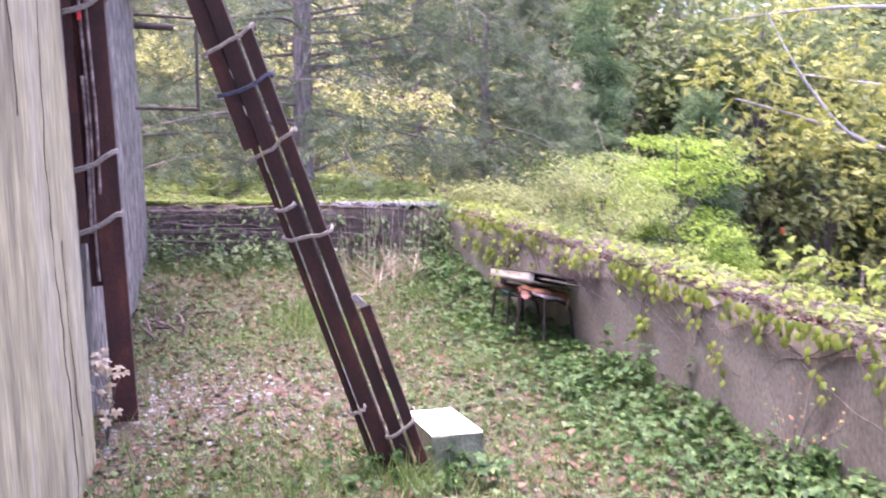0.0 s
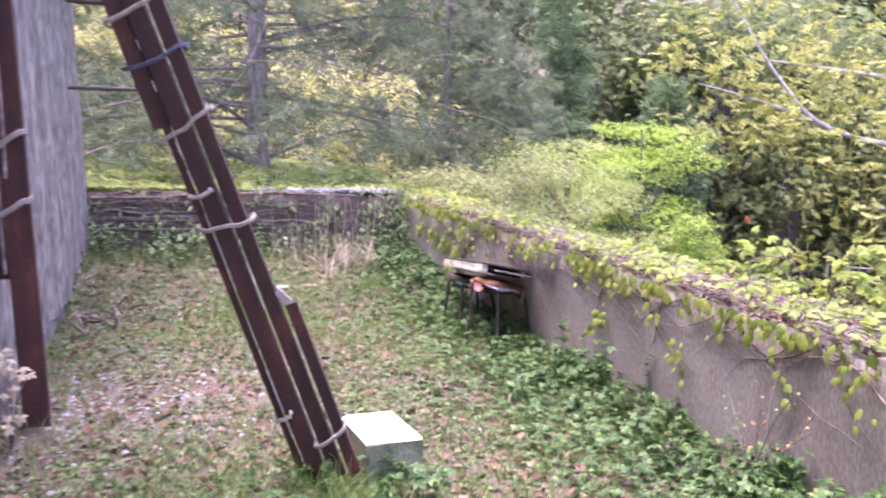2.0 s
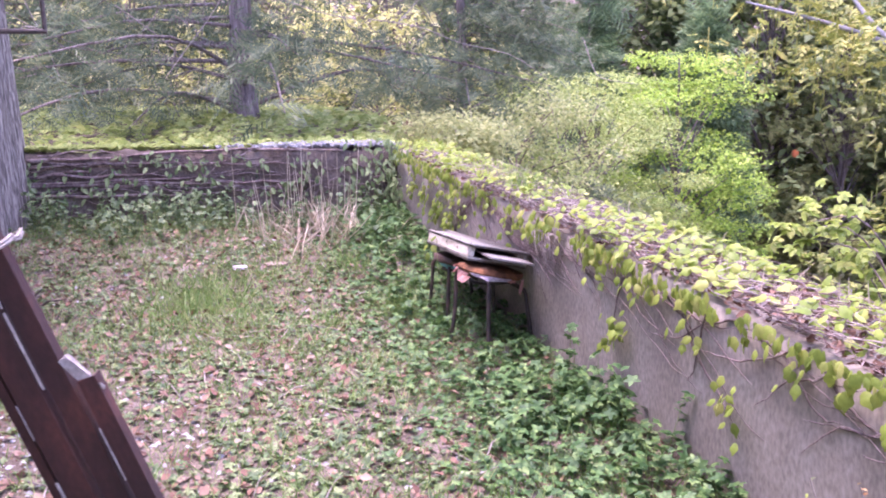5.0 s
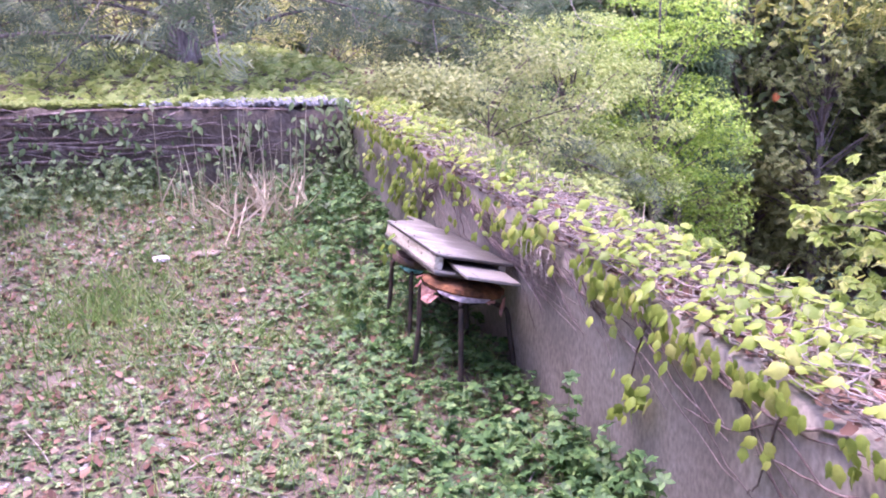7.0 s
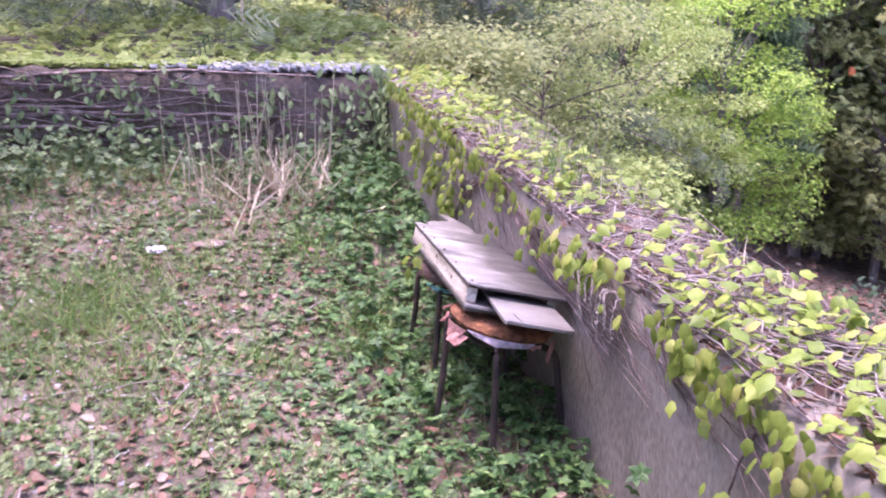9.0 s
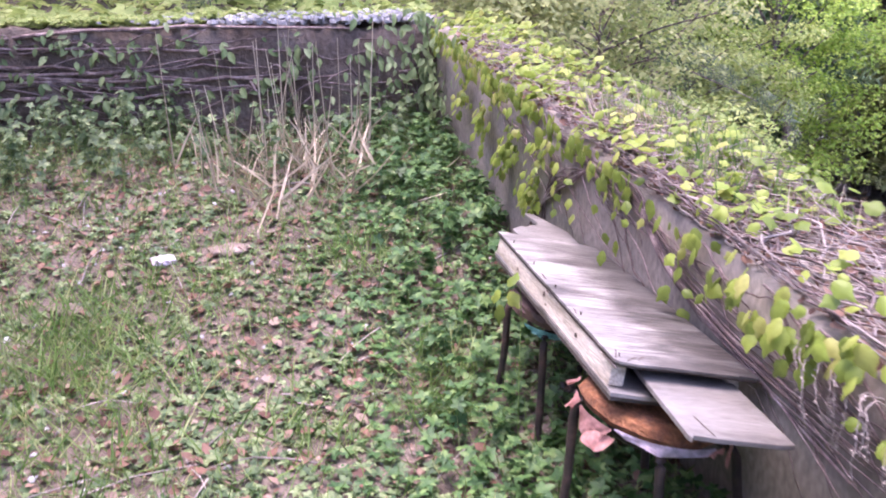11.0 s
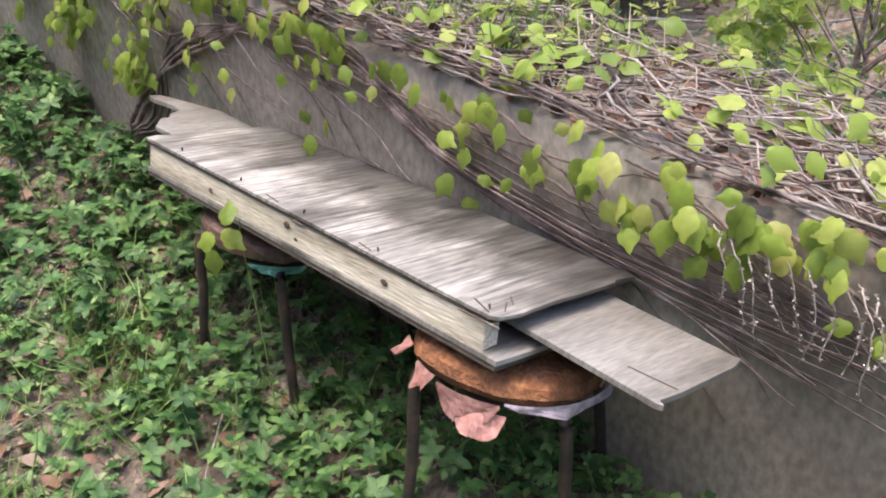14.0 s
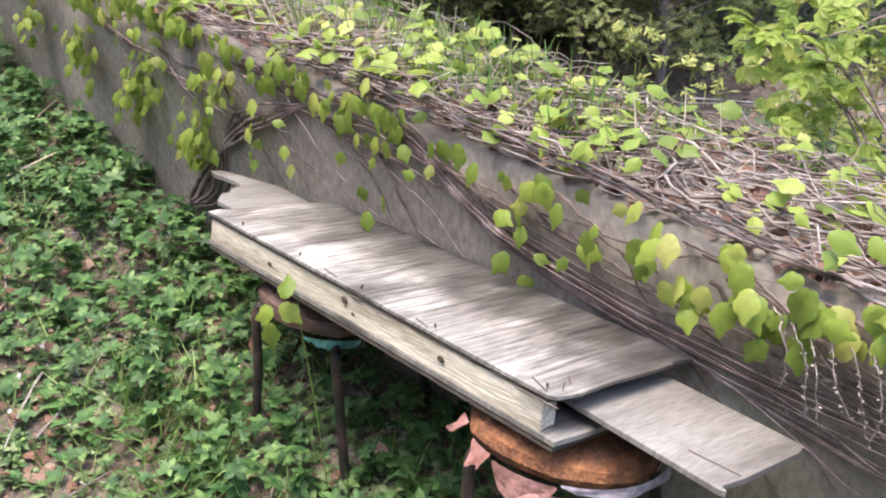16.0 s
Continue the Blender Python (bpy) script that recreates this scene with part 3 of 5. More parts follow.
# ---- rusty steel channels ----
def channel(length, width, depth, t=0.007):
    """A U-shaped steel channel along z, its web facing -y."""
    bm = bmesh.new()
    prof = [(-width / 2, 0), (width / 2, 0), (width / 2, depth), (width / 2 - t, depth), (width / 2 - t, t), (-width / 2 + t, t), (-width / 2 + t, depth), (-width / 2, depth)]
    n = 10
    rings = [[bm.verts.new((x, y, length * i / n)) for x, y in prof] for i in range(n + 1)]
    for a, b in zip(rings, rings[1:]):
        for i in range(8):
            j = (i + 1) % 8
            bm.faces.new((a[i], a[j], b[j], b[i]))
    bm.faces.new(rings[0][::-1])
    bm.faces.new(rings[-1])
    bmesh.ops.recalc_face_normals(bm, faces=bm.faces[:])
    return bm


def rope_ring(parent, name, mat, width, depth, z, tilt, r=0.009):
    pts = [(width * 0.5 * c, -depth * 0.12 + depth * 0.62 * s + depth * 0.4, z + tilt * c - 0.012 * (1 - c * c)) for c, s in [(max(-1, min(1, 1.35 * math.cos(a))), max(-1, min(1, 1.35 * math.sin(a)))) for a in np.linspace(0, 2 * math.pi, 22)]]
    pts = [(x + random.uniform(-0.003, 0.003), y + random.uniform(-0.002, 0.002), zz + random.uniform(-0.006, 0.006)) for x, y, zz in pts]
    for i in range(2):
        off = np.array([0, 0, i * r * 1.8])
        v, f = tube(np.array(pts) + off, [r] * len(pts), 6)
        ob = arrays(name, [(v, f, 0)], [mat], parent)
    return ob


def leaning_bundle():
    base = thing("steel_channel_bundle", (0, 0, 0), "bundle of rusty dark red steel channels leaning on the building", "steel beam")
    ang = math.atan(0.37)
    low = Vector((0.69, 4.12, -0.10))
    m = Matrix.Translation(low) @ Matrix.Rotation(-ang, 4, "Y") @ Matrix.Rotation(-0.22, 4, "Z")
    base.matrix_world = m
    specs = [(0.070, 3.5, 0.066, 0.05, 0.0, 0.06), (0.012, 1.66, 0.024, 0.025, 0.012, 0.06), (0.147, 2.02, 0.056, 0.04, 0.006, 0.07), (0.216, 0.76, 0.046, 0.04, 0.0, 0.06), (0.070, 3.45, 0.05, 0.03, 0.06, 0.15), (-0.002, 1.9, 0.066, 0.05, 0.012, 1.62)]
    for x, ln, w, d, y, z0 in specs:
        bm = channel(ln, w, d)
        bm.transform(Matrix.Translation((x, y, z0)))
        ch = part("channel", bm, M_STEEL, base)
    main = base.children[0]
    # bare seams and flaked primer along the edges
    for x in (0.034, 0.114, 0.190):
        z = 0.1
        while z < (0.75 if x > 0.15 else 2.0):
            ln = random.choice((0.02, 0.03, 0.05, 0.09, 0.16)) * random.uniform(0.7, 1.3)
            if random.random() < 0.75:
                part("paint_flake", box((random.uniform(0.002, 0.0065), 0.003, ln), (x + random.uniform(-0.003, 0.003), -0.0025, z + ln / 2), 0.001), M_CHIP, main)
            z += ln + random.choice((0.01, 0.02, 0.06, 0.12))
    part("bent_flange", box((0.03, 0.01, 0.12), (0.208, 0.01, 0.83), 0.004, Matrix.Rotation(-0.42, 4, "Y"), 0.004), M_CHIP, base)
    for z, wd, mt, tl, xo in ((0.26, 0.13, M_ROPE, 0.02, 0.18), (0.40, 0.06, M_ROPE, 0.0, 0.03), (1.20, 0.19, M_ROPE, -0.015, 0.095), (1.60, 0.215, M_ROPE, 0.03, 0.08), (1.87, 0.22, M_ROPEDARK, 0.01, 0.07), (2.06, 0.22, M_ROPE, 0.03, 0.07), (1.34, 0.07, M_ROPE, 0.0, 0.05)):
        ob = rope_ring(base, "rope_tie", mt, wd + 0.015, 0.13, z, tl, 0.0045)
        for o in base.children:
            if o.name.startswith("rope_tie") and "xo" not in o:
                o["xo"] = 1
                o.location = (xo, 0, 0)
    for o in base.children:
        if "xo" in o:
            del o["xo"]
    return base


leaning_bundle()


def upright_bundle():
    base = thing("upright_channel_bundle", (-0.545, 5.2, 0), "dark red steel channels standing upright, tied with rope", "steel beam")
    for x, y, ln, w, z0 in ((0.066, 0.0, 2.55, 0.12, -0.02), (-0.035, 0.03, 2.2, 0.055, 0.72), (-0.07, -0.02, 1.6, 0.045, 0.95), (0.06, 0.06, 2.7, 0.05, -0.02)):
        bm = channel(ln, w, 0.06)
        bm.transform(Matrix.Translation((x, y, z0)) @ Matrix.Rotation(-0.012, 4, "Y"))
        part("channel", bm, M_STEEL, base)
    for z in (1.04, 1.36, 2.15):
        rope_ring(base, "rope_tie", M_ROPE, 0.22, 0.13, z, 0.05, 0.008)
    for x, z0, z1 in ((-0.012, 0.75, 2.3), (0.02, 1.2, 2.4), (-0.03, 1.0, 1.9)):
        pts = [(x + 0.006 * math.sin(z * 5), -0.022, z) for z in np.arange(z0, z1, 0.1)]
        v, f = tube(pts, [0.009] * len(pts), 6)
        arrays("cord", [(v, f, 0)], [M_TWIG], base)
    base.matrix_world = base.matrix_world @ Matrix.Rotation(radians(-2.7), 4, "Y")
    part("tag", box((0.022, 0.008, 0.05), (-0.02, -0.03, 2.10), 0.003), M_RED, base, "bright red plastic tag")
    part("tag", box((0.016, 0.008, 0.018), (0.045, -0.03, 2.16), 0.003), M_RED, base, "bright red plastic tag")
    return base


upright_bundle()

# iron bracket standing out from the timber wall
bracket = thing("iron_bracket", (WX - 0.064, 8.65, 1.86), "dark iron bracket of rods fixed to the timber wall", "bracket")
for nm, pts, r in (("rod", [(0, 0, 0), (0.54, 0, 0)], 0.017), ("rod", [(0.53, 0, -0.01), (0.52, 0, 0.72)], 0.015), ("rod", [(0, 0, 0.80), (0.62, 0, 0.79)], 0.012), ("bar", [(0.0, 0, 0.71), (0.33, 0, 0.70)], 0.03)):
    v, f = tube(curve_points(pts, 4), [r] * 4, 8)
    arrays(nm, [(v, f, 0)], [M_IRON], bracket)

# pale stone block
blk = thing("stone_block", (1.03, 4.36, 0), "pale square limestone block in the grass", "stone block", rz=4)
bm = box((0.255, 0.46, 0.26), (0, 0, 0.005), 0.012, jitter=0.004)
bm.faces.ensure_lookup_table()
# upward faces pale, all others the darker green-grey
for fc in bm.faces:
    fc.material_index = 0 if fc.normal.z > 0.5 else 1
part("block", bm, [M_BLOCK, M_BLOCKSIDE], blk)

# dead brush heaped at the foot of the timber wall
brush = thing("brush_pile", (-0.42, 7.7, float(ground_z(-0.42, 7.7))), "dark dead branches heaped at the foot of the timber wall", "brush")
for i in range(26):
    r = np.random.default_rng(4700 + i)
    p = np.array([r.uniform(-0.1, 0.28), r.uniform(-0.6, 0.6), r.uniform(0.01, 0.10)])
    a, ln = r.uniform(-0.7, 0.7) + (math.pi if i % 2 else 0), r.uniform(0.15, 0.36)
    q = p + (ln * math.cos(a) * 0.5, ln * math.sin(a), r.uniform(-0.03, 0.14))
    q[0] = max(q[0], -0.12)
    arrays("branch", [(*tube(curve_points([p, (p + q) / 2 + r.normal(0, 0.03, 3), q], 8), np.linspace(r.uniform(0.006, 0.014), 0.004, 8), 5), 0)], [M_TWIG if i % 3 else M_IRON], brush)

# ---- bench: a plywood box on two old chairs ----
def bench():
    """Local y runs along the bench from its near end, z falls to the far end."""
    a, b = Vector((2.244, 6.471, 0.611)), Vector((2.285, 7.579, 0.533))
    ln = (b - a).length
    y = (b - a).normalized()
    x = Vector((0.341, -0.010, -0.071))
    x = (x - y * x.dot(y)).normalized()
    z = x.cross(y)
    m = Matrix(((x.x, y.x, z.x, a.x), (x.y, y.y, z.y, a.y), (x.z, y.z, z.z, a.z), (0, 0, 0, 1)))
    base = thing("bench", (0, 0, 0), "weathered grey plywood box bench laid across two old chairs", "bench")
    base.matrix_world = m
    wide = 0.335
    far = [(0.0, ln), (0.03, ln + 0.006), (0.06, ln - 0.004), (0.2, ln - 0.012), (wide, ln - 0.03)]
    near = [(wide, -0.022), (0.29, -0.012), (0.28, -0.018), (0.20, -0.016), (0.12, -0.008), (0.05, -0.010), (0.008, 0.0)]
    top = part("top_panel", prism([(0, 0.012)] + far + near, -0.006, 0.0), [M_PLYTOP], base, "weathered grey plywood top with a dark damp stain and painted sky sheen")
    part("top_panel_core", prism([(0.002, 0.014), (0.002, ln - 0.004), (wide - 0.002, ln - 0.034), (wide - 0.002, -0.014), (0.15, 0.0), (0.05, -0.004)], -0.014, -0.006), M_PLYEDGE, base)
    f = box((0.036, ln - 0.03, 0.054), (0.022, ln / 2 + 0.008, -0.0415), 0.004, jitter=0.0015)
    front = part("front_board", f, M_BOARD, base, "pale pine board with dark knots")
    part("back_board", box((0.034, ln - 0.06, 0.054), (wide - 0.03, ln / 2, -0.0415), 0.004), M_BOARD, base)
    part("bottom_panel", prism([(0.0, -0.012), (0.0, ln), (wide - 0.01, ln - 0.03), (wide - 0.01, -0.03), (0.06, -0.018)], -0.078, -0.069), [M_PLY], base)
    part("bottom_panel_core", prism([(0.002, -0.009), (0.002, ln - 0.004), (wide - 0.012, ln - 0.034), (wide - 0.012, -0.026)], -0.089, -0.078), [M_PLYEDGE], base)
    for yy, zz, r in ((0.26, -0.04, 0.008), (0.55, -0.03, 0.009), (0.83, -0.045, 0.007), (0.52, -0.05, 0.005)):
        k = bmesh.new()
        bmesh.ops.create_uvsphere(k, u_segments=10, v_segments=6, radius=r)
        bmesh.ops.scale(k, vec=(0.16, 1.2, 0.8), verts=k.verts)
        k.transform(Matrix.Translation((0.0008, yy, zz)))
        part("knot", k, M_KNOT, front)
    for yy in (0.03, 0.30, 0.52, 0.74, 0.98):
        k = bmesh.new()
        bmesh.ops.create_cone(k, cap_ends=True, segments=8, radius1=0.0012, radius2=0.0022, depth=0.01)
        k.transform(Matrix.Translation((0.018, yy, 0.003)) @ Matrix.Rotation(random.uniform(-0.4, 0.4), 4, "X"))
        part("nail", k, M_KNOT, top)
    # dark splits opening at the near corner
    for xx, yy, lg, tn in ((0.016, 0.045, 0.05, 0.35), (0.045, 0.02, 0.035, 0.9), (0.07, 0.03, 0.03, 0.7), (0.012, 0.33, 0.04, 0.15), (0.014, 0.62, 0.05, 0.1)):
        part("split", box((0.0025, lg, 0.0016), (xx, yy, 0.0006), 0.0005, Matrix.Rotation(-tn, 4, "Z")), M_KNOT, top)
    # lifted splinters along the edge
    for i in range(12):
        yy = random.uniform(0.02, ln - 0.05)
        part("splinter", box((0.004, random.uniform(0.03, 0.1), 0.002), (random.uniform(-0.002, 0.01), yy, -0.004 - random.random() * 0.01), 0.0006, Matrix.Rotation(random.uniform(-0.05, 0.05), 4, "Z")), M_PLYEDGE, top)
    return base


BENCH = bench()
plank = thing("loose_plank", (0, 0, 0), "loose weathered plank poking out of the bench box", "plank")
IN_BENCH = BENCH.matrix_world
plank.matrix_world = IN_BENCH @ Matrix.Translation((0.062, -0.262, -0.040)) @ Matrix.Rotation(-0.055, 4, "Z") @ Matrix.Rotation(0.012, 4, "X")
part("plank_board", prism([(0.0, 0.004), (0.006, -0.006), (0.012, 0.006), (0.06, 0.002), (0.2, 0.004), (0.228, 0.012), (0.226, 0.56), (0.0, 0.56)], -0.011, 0.0, 0.001), M_PLY, plank)
part("crack", box((0.0022, 0.085, 0.0012), (0.052, 0.05, 0.0008), 0.0004, Matrix.Rotation(0.12, 4, "Z")), M_KNOT, plank)
split = thing("broken_plank", (0, 0, 0), "weathered plank with a broken, notched end behind the bench", "plank")
split.matrix_world = IN_BENCH @ Matrix.Translation((0.10, 0.90, -0.024)) @ Matrix.Rotation(0.02, 4, "Z") @ Matrix.Rotation(0.06, 4, "X")
part("plank_board", prism([(0, 0), (0.20, 0), (0.195, 0.36), (0.16, 0.45), (0.12, 0.54), (0.09, 0.545), (0.083, 0.52), (0.105, 0.44), (0.10, 0.405), (0.06, 0.385), (0.045, 0.36), (0.02, 0.36), (-0.02, 0.31)], -0.012, 0.0, 0.001), M_PLY, split)


def pad(rx, ry, h, seed):
    """A round, lumpy seat pad."""
    bm = bmesh.new()
    bmesh.ops.create_uvsphere(bm, u_segments=26, v_segments=12, radius=1)
    for v in bm.verts:
        c = v.co
        k = 1 + 0.05 * noise.noise(c * 3 + Vector((seed, 0, 0)))
        zz = math.copysign(abs(c.z) ** 0.6, c.z)
        s2 = max(abs(c.x), abs(c.y), 1e-6) / max(math.hypot(c.x, c.y), 1e-6)
        sq = 1 / (0.8 + 0.2 * s2)
        v.co = Vector((c.x * rx * k * sq, c.y * ry * k * sq, zz * h / 2 * k))
    return bm


def chair(name, at, rz, seat_mat, label, r=0.185):
    gz = float(ground_z(at[0], at[1]))
    base = thing(name, (at[0], at[1], gz - 0.01), label, "chair", "old chairs under the bench", rz=rz)
    top = at[2] - gz
    # the pad is pressed out of level by the box that rests on it
    seat = part("seat", pad(r * 0.93, r * 0.93, 0.07, at[1]), seat_mat, base)
    seat.matrix_local = Matrix.Translation((0, 0, top)) @ Matrix.Rotation(radians(-rz), 4, "Z") @ Matrix.Rotation(radians(11), 4, "Y") @ Matrix.Rotation(radians(rz), 4, "Z")
    e = r * 0.72
    for sx in (-1, 1):
        for sy in (-1, 1):
            drop = 0.035 * (sx * math.cos(radians(rz)) - sy * math.sin(radians(rz)))
            ctrl = [(sx * 0.05, sy * 0.05, top - 0.045), (sx * e * 0.85, sy * e * 0.85, top - 0.045 - drop), (sx * e, sy * e, top - 0.075 - drop), (sx * e * 1.06, sy * e * 1.06, top * 0.5), (sx * e * 1.2, sy * e * 1.2, 0.0)]
            v, f = tube(curve_points(ctrl, 18), [0.0115] * 18, 10)
            arrays("leg", [(v, f, 0)], [M_BLACK], base)
    ringp = [(0.8 * e * math.cos(a), 0.8 * e * math.sin(a), top - 0.05) for a in np.linspace(0, 2 * math.pi, 25)]
    v, f = tube(ringp, [0.008] * 25, 6)
    arrays("seat_ring", [(v, f, 0)], [M_BLACK], base)
    return seat


def rim_flap(r, a0, a1, high, low, flare, n, seed):
    """A torn strip of seat cover along the rim between two angles (degrees), hanging from high to low."""
    q = random.Random(seed)
    bm = bmesh.new()
    cols = []
    for i in range(n + 1):
        t = i / n
        a = radians(a0 + (a1 - a0) * t)
        edge = math.sin(math.pi * t) ** 0.5
        d = (high - low) * (0.12 + 0.88 * edge) * q.uniform(0.72, 1.05)
        col = []
        for k in range(5):
            u = k / 4
            rr = r + 0.004 + flare * u * edge + 0.006 * math.sin(4 * t * math.pi + 3 * u) * u
            col.append(bm.verts.new((rr * math.cos(a), rr * math.sin(a), high - d * u)))
        cols.append(col)
    for c, e in zip(cols, cols[1:]):
        for k in range(4):
            bm.faces.new((c[k], e[k], e[k + 1], c[k + 1]))
    bmesh.ops.solidify(bm, geom=bm.faces[:], thickness=0.0025)
    return bm


near_seat = chair("chair", (2.385, 6.55, 0.449), 24, M_VINYL, "old chair with rusted tube legs and torn rotting orange seat")
for a0, a1, hi, lo, fl, mt, sd, lb in ((178, 214, -0.012, -0.062, 0.012, M_PINK, 1, "torn pink vinyl flap"), (190, 218, -0.03, -0.072, 0.03, M_PINK, 4, "torn pink vinyl flap"), (216, 290, -0.006, -0.032, 0.002, M_LILAC, 2, "pale lilac torn lining"), (283, 300, -0.012, -0.03, 0.0, M_PINK, 5, "torn pink vinyl flap"), (160, 176, -0.005, -0.045, 0.02, M_PINK, 3, "torn pink vinyl flap"), (142, 152, 0.01, -0.02, 0.03, M_PINK, 6, "torn pink vinyl flap"), (318, 336, -0.01, -0.11, 0.0, M_PINK, 7, "torn pink vinyl flap")):
    part("torn_flap", rim_flap(0.181, a0 - 24, a1 - 24, hi, lo, fl, 9, sd), mt, near_seat, lb)
far_seat = chair("chair", (2.405, 7.265, 0.388), 8, M_BROWNSEAT, "old chair with thin black legs and a brown padded seat", 0.178)
part("torn_flap", rim_flap(0.17, 203, 245, -0.022, -0.046, 0.0, 12, 8), M_TEAL, far_seat, "teal scrap of lining")


# ---- creeper on the east wall ----
def wall_curve(y0, length, z0, drop, seed, on_top=False):
    r = np.random.default_rng(seed)
    n = 16
    t = np.linspace(0, 1, n)
    y = y0 + length * t
    if on_top:
        x = 2.6 + np.clip(r.uniform(0.0, 0.36) + np.cumsum(r.normal(0, 0.042, n)), -0.01, 0.38)
        z = top_z(y) + 0.012 + np.abs(np.cumsum(r.normal(0, 0.006, n))) + r.uniform(0, 0.05)
    else:
        z = z0 + drop * t + 0.02 * np.sin(t * 7 + seed) + np.cumsum(r.normal(0, 0.006, n))
        x = 2.6 - 0.008 - 0.006 * r.random(n)
    return np.stack([x, y, z], 1)


vine = thing("creeper_vine", (2.6, 6.5, 0.7), "mat of woody creeper stems with young yellow-green leaves over the wall", "vine")
inv = np.array([2.6, 6.5, 0.7])
stems, stems_pale = [], []
for i in range(540):
    y0 = rng.uniform(2.2, 9.3) if i < 420 else rng.uniform(5.4, 7.6)
    p = wall_curve(y0, rng.uniform(0.25, 1.0) * rng.choice([-1, 1]), 0, 0, 1000 + i, True)
    p[:, 1] = np.clip(p[:, 1], 1.5, 9.75)
    (stems if rng.random() < (0.55 if i < 420 else 0.5) else stems_pale).append((*tube(p - inv, np.linspace(rng.uniform(0.0015, 0.004), 0.001, len(p)), 4), 0))
for i in range(58):
    y0 = rng.uniform(5.6, 7.9) if i < 24 else rng.uniform(2.5, 9.2)
    zt = float(top_z(y0))
    z0 = zt - rng.uniform(0.0, 0.12)
    p = wall_curve(y0, -rng.uniform(0.25, 1.0), z0, -rng.uniform(0.02, 0.36), 2000 + i)
    p[:, 2] = np.minimum(p[:, 2], top_z(p[:, 1]) - 0.005)
    stems.append((*tube(p - inv, np.linspace(rng.uniform(0.002, 0.005), 0.0012, len(p)), 5), 0))
for i in range(14):
    y0 = rng.uniform(3.2, 5.6)
    p = wall_curve(y0, rng.uniform(-0.9, 0.9), float(top_z(y0)) - 0.02, -rng.uniform(0.15, 0.4), 2500 + i)
    stems.append((*tube(p - inv, np.linspace(0.006, 0.0015, len(p)), 5), 0))
# a rope of old stems running down the face behind the bench, and one climbing beyond it
for i in range(18):
    r = np.random.default_rng(2700 + i)
    off = r.normal(0, 0.026)
    ctrl = [(2.598, 7.75 + r.uniform(-0.2, 0.3), 0.76), (2.59, 7.24, 0.74 + off * 0.5), (2.586, 7.06 + off, 0.67 + off), (2.586, 6.9 + off, 0.61 + off), (2.585, 6.62, 0.57 + off), (2.585, 6.35, 0.56 + 1.5 * off), (2.585, 6.0 + r.uniform(-0.2, 0.2), 0.55 + 2 * off - r.uniform(-0.04, 0.06))]
    p = curve_points(ctrl, 30) + np.cumsum(r.normal(0, 0.0022, (30, 3)), axis=0) * (0.3, 1, 1)
    p[:, 0] = np.minimum(p[:, 0], 2.592)
    stems.append((*tube(p - inv, np.linspace(r.uniform(0.002, 0.0048), 0.0014, 30), 5), 0))
for i in range(5):
    r = np.random.default_rng(2800 + i)
    p = curve_points([(2.585, 8.3, 0.2), (2.585, 8.2 - 0.04 * i, 0.33), (2.585, 7.96, 0.51 + 0.02 * i), (2.59, 7.57, 0.73), (2.62, 7.3, 0.82)], 22) + r.normal(0, 0.004, (22, 3)) * (0, 1, 1)
    stems.append((*tube(p - inv, np.linspace(0.009 - 0.0012 * i, 0.003, 22), 6), 0))
arrays("stem", stems, [M_TWIG], vine)
arrays("pale_stem", stems_pale, [M_PALETWIG], vine)

# leaves: those by the bench are pieces of their own, the rest one part
def creeper_leaf_places(n, y0, y1, seed, cover):
    r = np.random.default_rng(seed)
    cen = r.uniform(y0, y1, max(8, n // 9))
    y = np.clip(cen[r.integers(0, len(cen), n)] + r.normal(0, 0.07, n), y0, y1)
    kind = r.random(n)
    x = np.where(kind < cover, 2.6 + r.uniform(-0.02, 0.37, n), 2.6 - r.uniform(0.015, 0.06, n))
    hang = np.abs(r.normal(0, 0.055, n)) * (0.6 + 0.5 * np.sin(y * 5.3) ** 2)
    z = np.where(kind < cover, top_z(y) + r.uniform(0.03, 0.11, n), top_z(y) + 0.03 - hang)
    nrm = np.where((kind < cover)[:, None], np.stack([r.normal(-0.25, 0.4, n), r.normal(-0.1, 0.4, n), np.ones(n)], 1), np.stack([-np.ones(n), r.normal(-0.15, 0.4, n), r.uniform(0.1, 0.9, n)], 1))
    spin = np.where(kind < cover, r.uniform(0, 6.28, n), math.pi + r.normal(0, 0.5, n))
    return np.stack([x, y, z], 1), nrm, spin, r.uniform(0.026, 0.056, n)


lm = bpy.data.meshes.new("leaf")
lm.from_pydata([tuple(v) for v in LEAF_CREEPER[0]], [], [tuple(int(i) for i in f) for f in LEAF_CREEPER[1]])
lm.polygons.foreach_set("use_smooth", np.full(len(lm.polygons), True))
lm.materials.append(F_CREEPER)


def place_leaf(loc, nrm, spin, size, parent):
    z = Vector(nrm).normalized()
    x = Vector((0, 0, 1)).cross(z) if abs(z.z) < 0.95 else Vector((1, 0, 0)).cross(z)
    x.normalize()
    y = z.cross(x)
    c, s = math.cos(spin), math.sin(spin)
    x, y = x * c + y * s, y * c - x * s
    ob = new("leaf", lm)
    ob.parent = parent
    w = size * random.uniform(0.85, 1.15)
    ob.matrix_local = Matrix(((x.x * w, y.x * size, z.x * size, loc[0] - inv[0]), (x.y * w, y.y * size, z.y * size, loc[1] - inv[1]), (x.z * w, y.z * size, z.z * size, loc[2] - inv[2]), (0, 0, 0, 1)))
    return ob


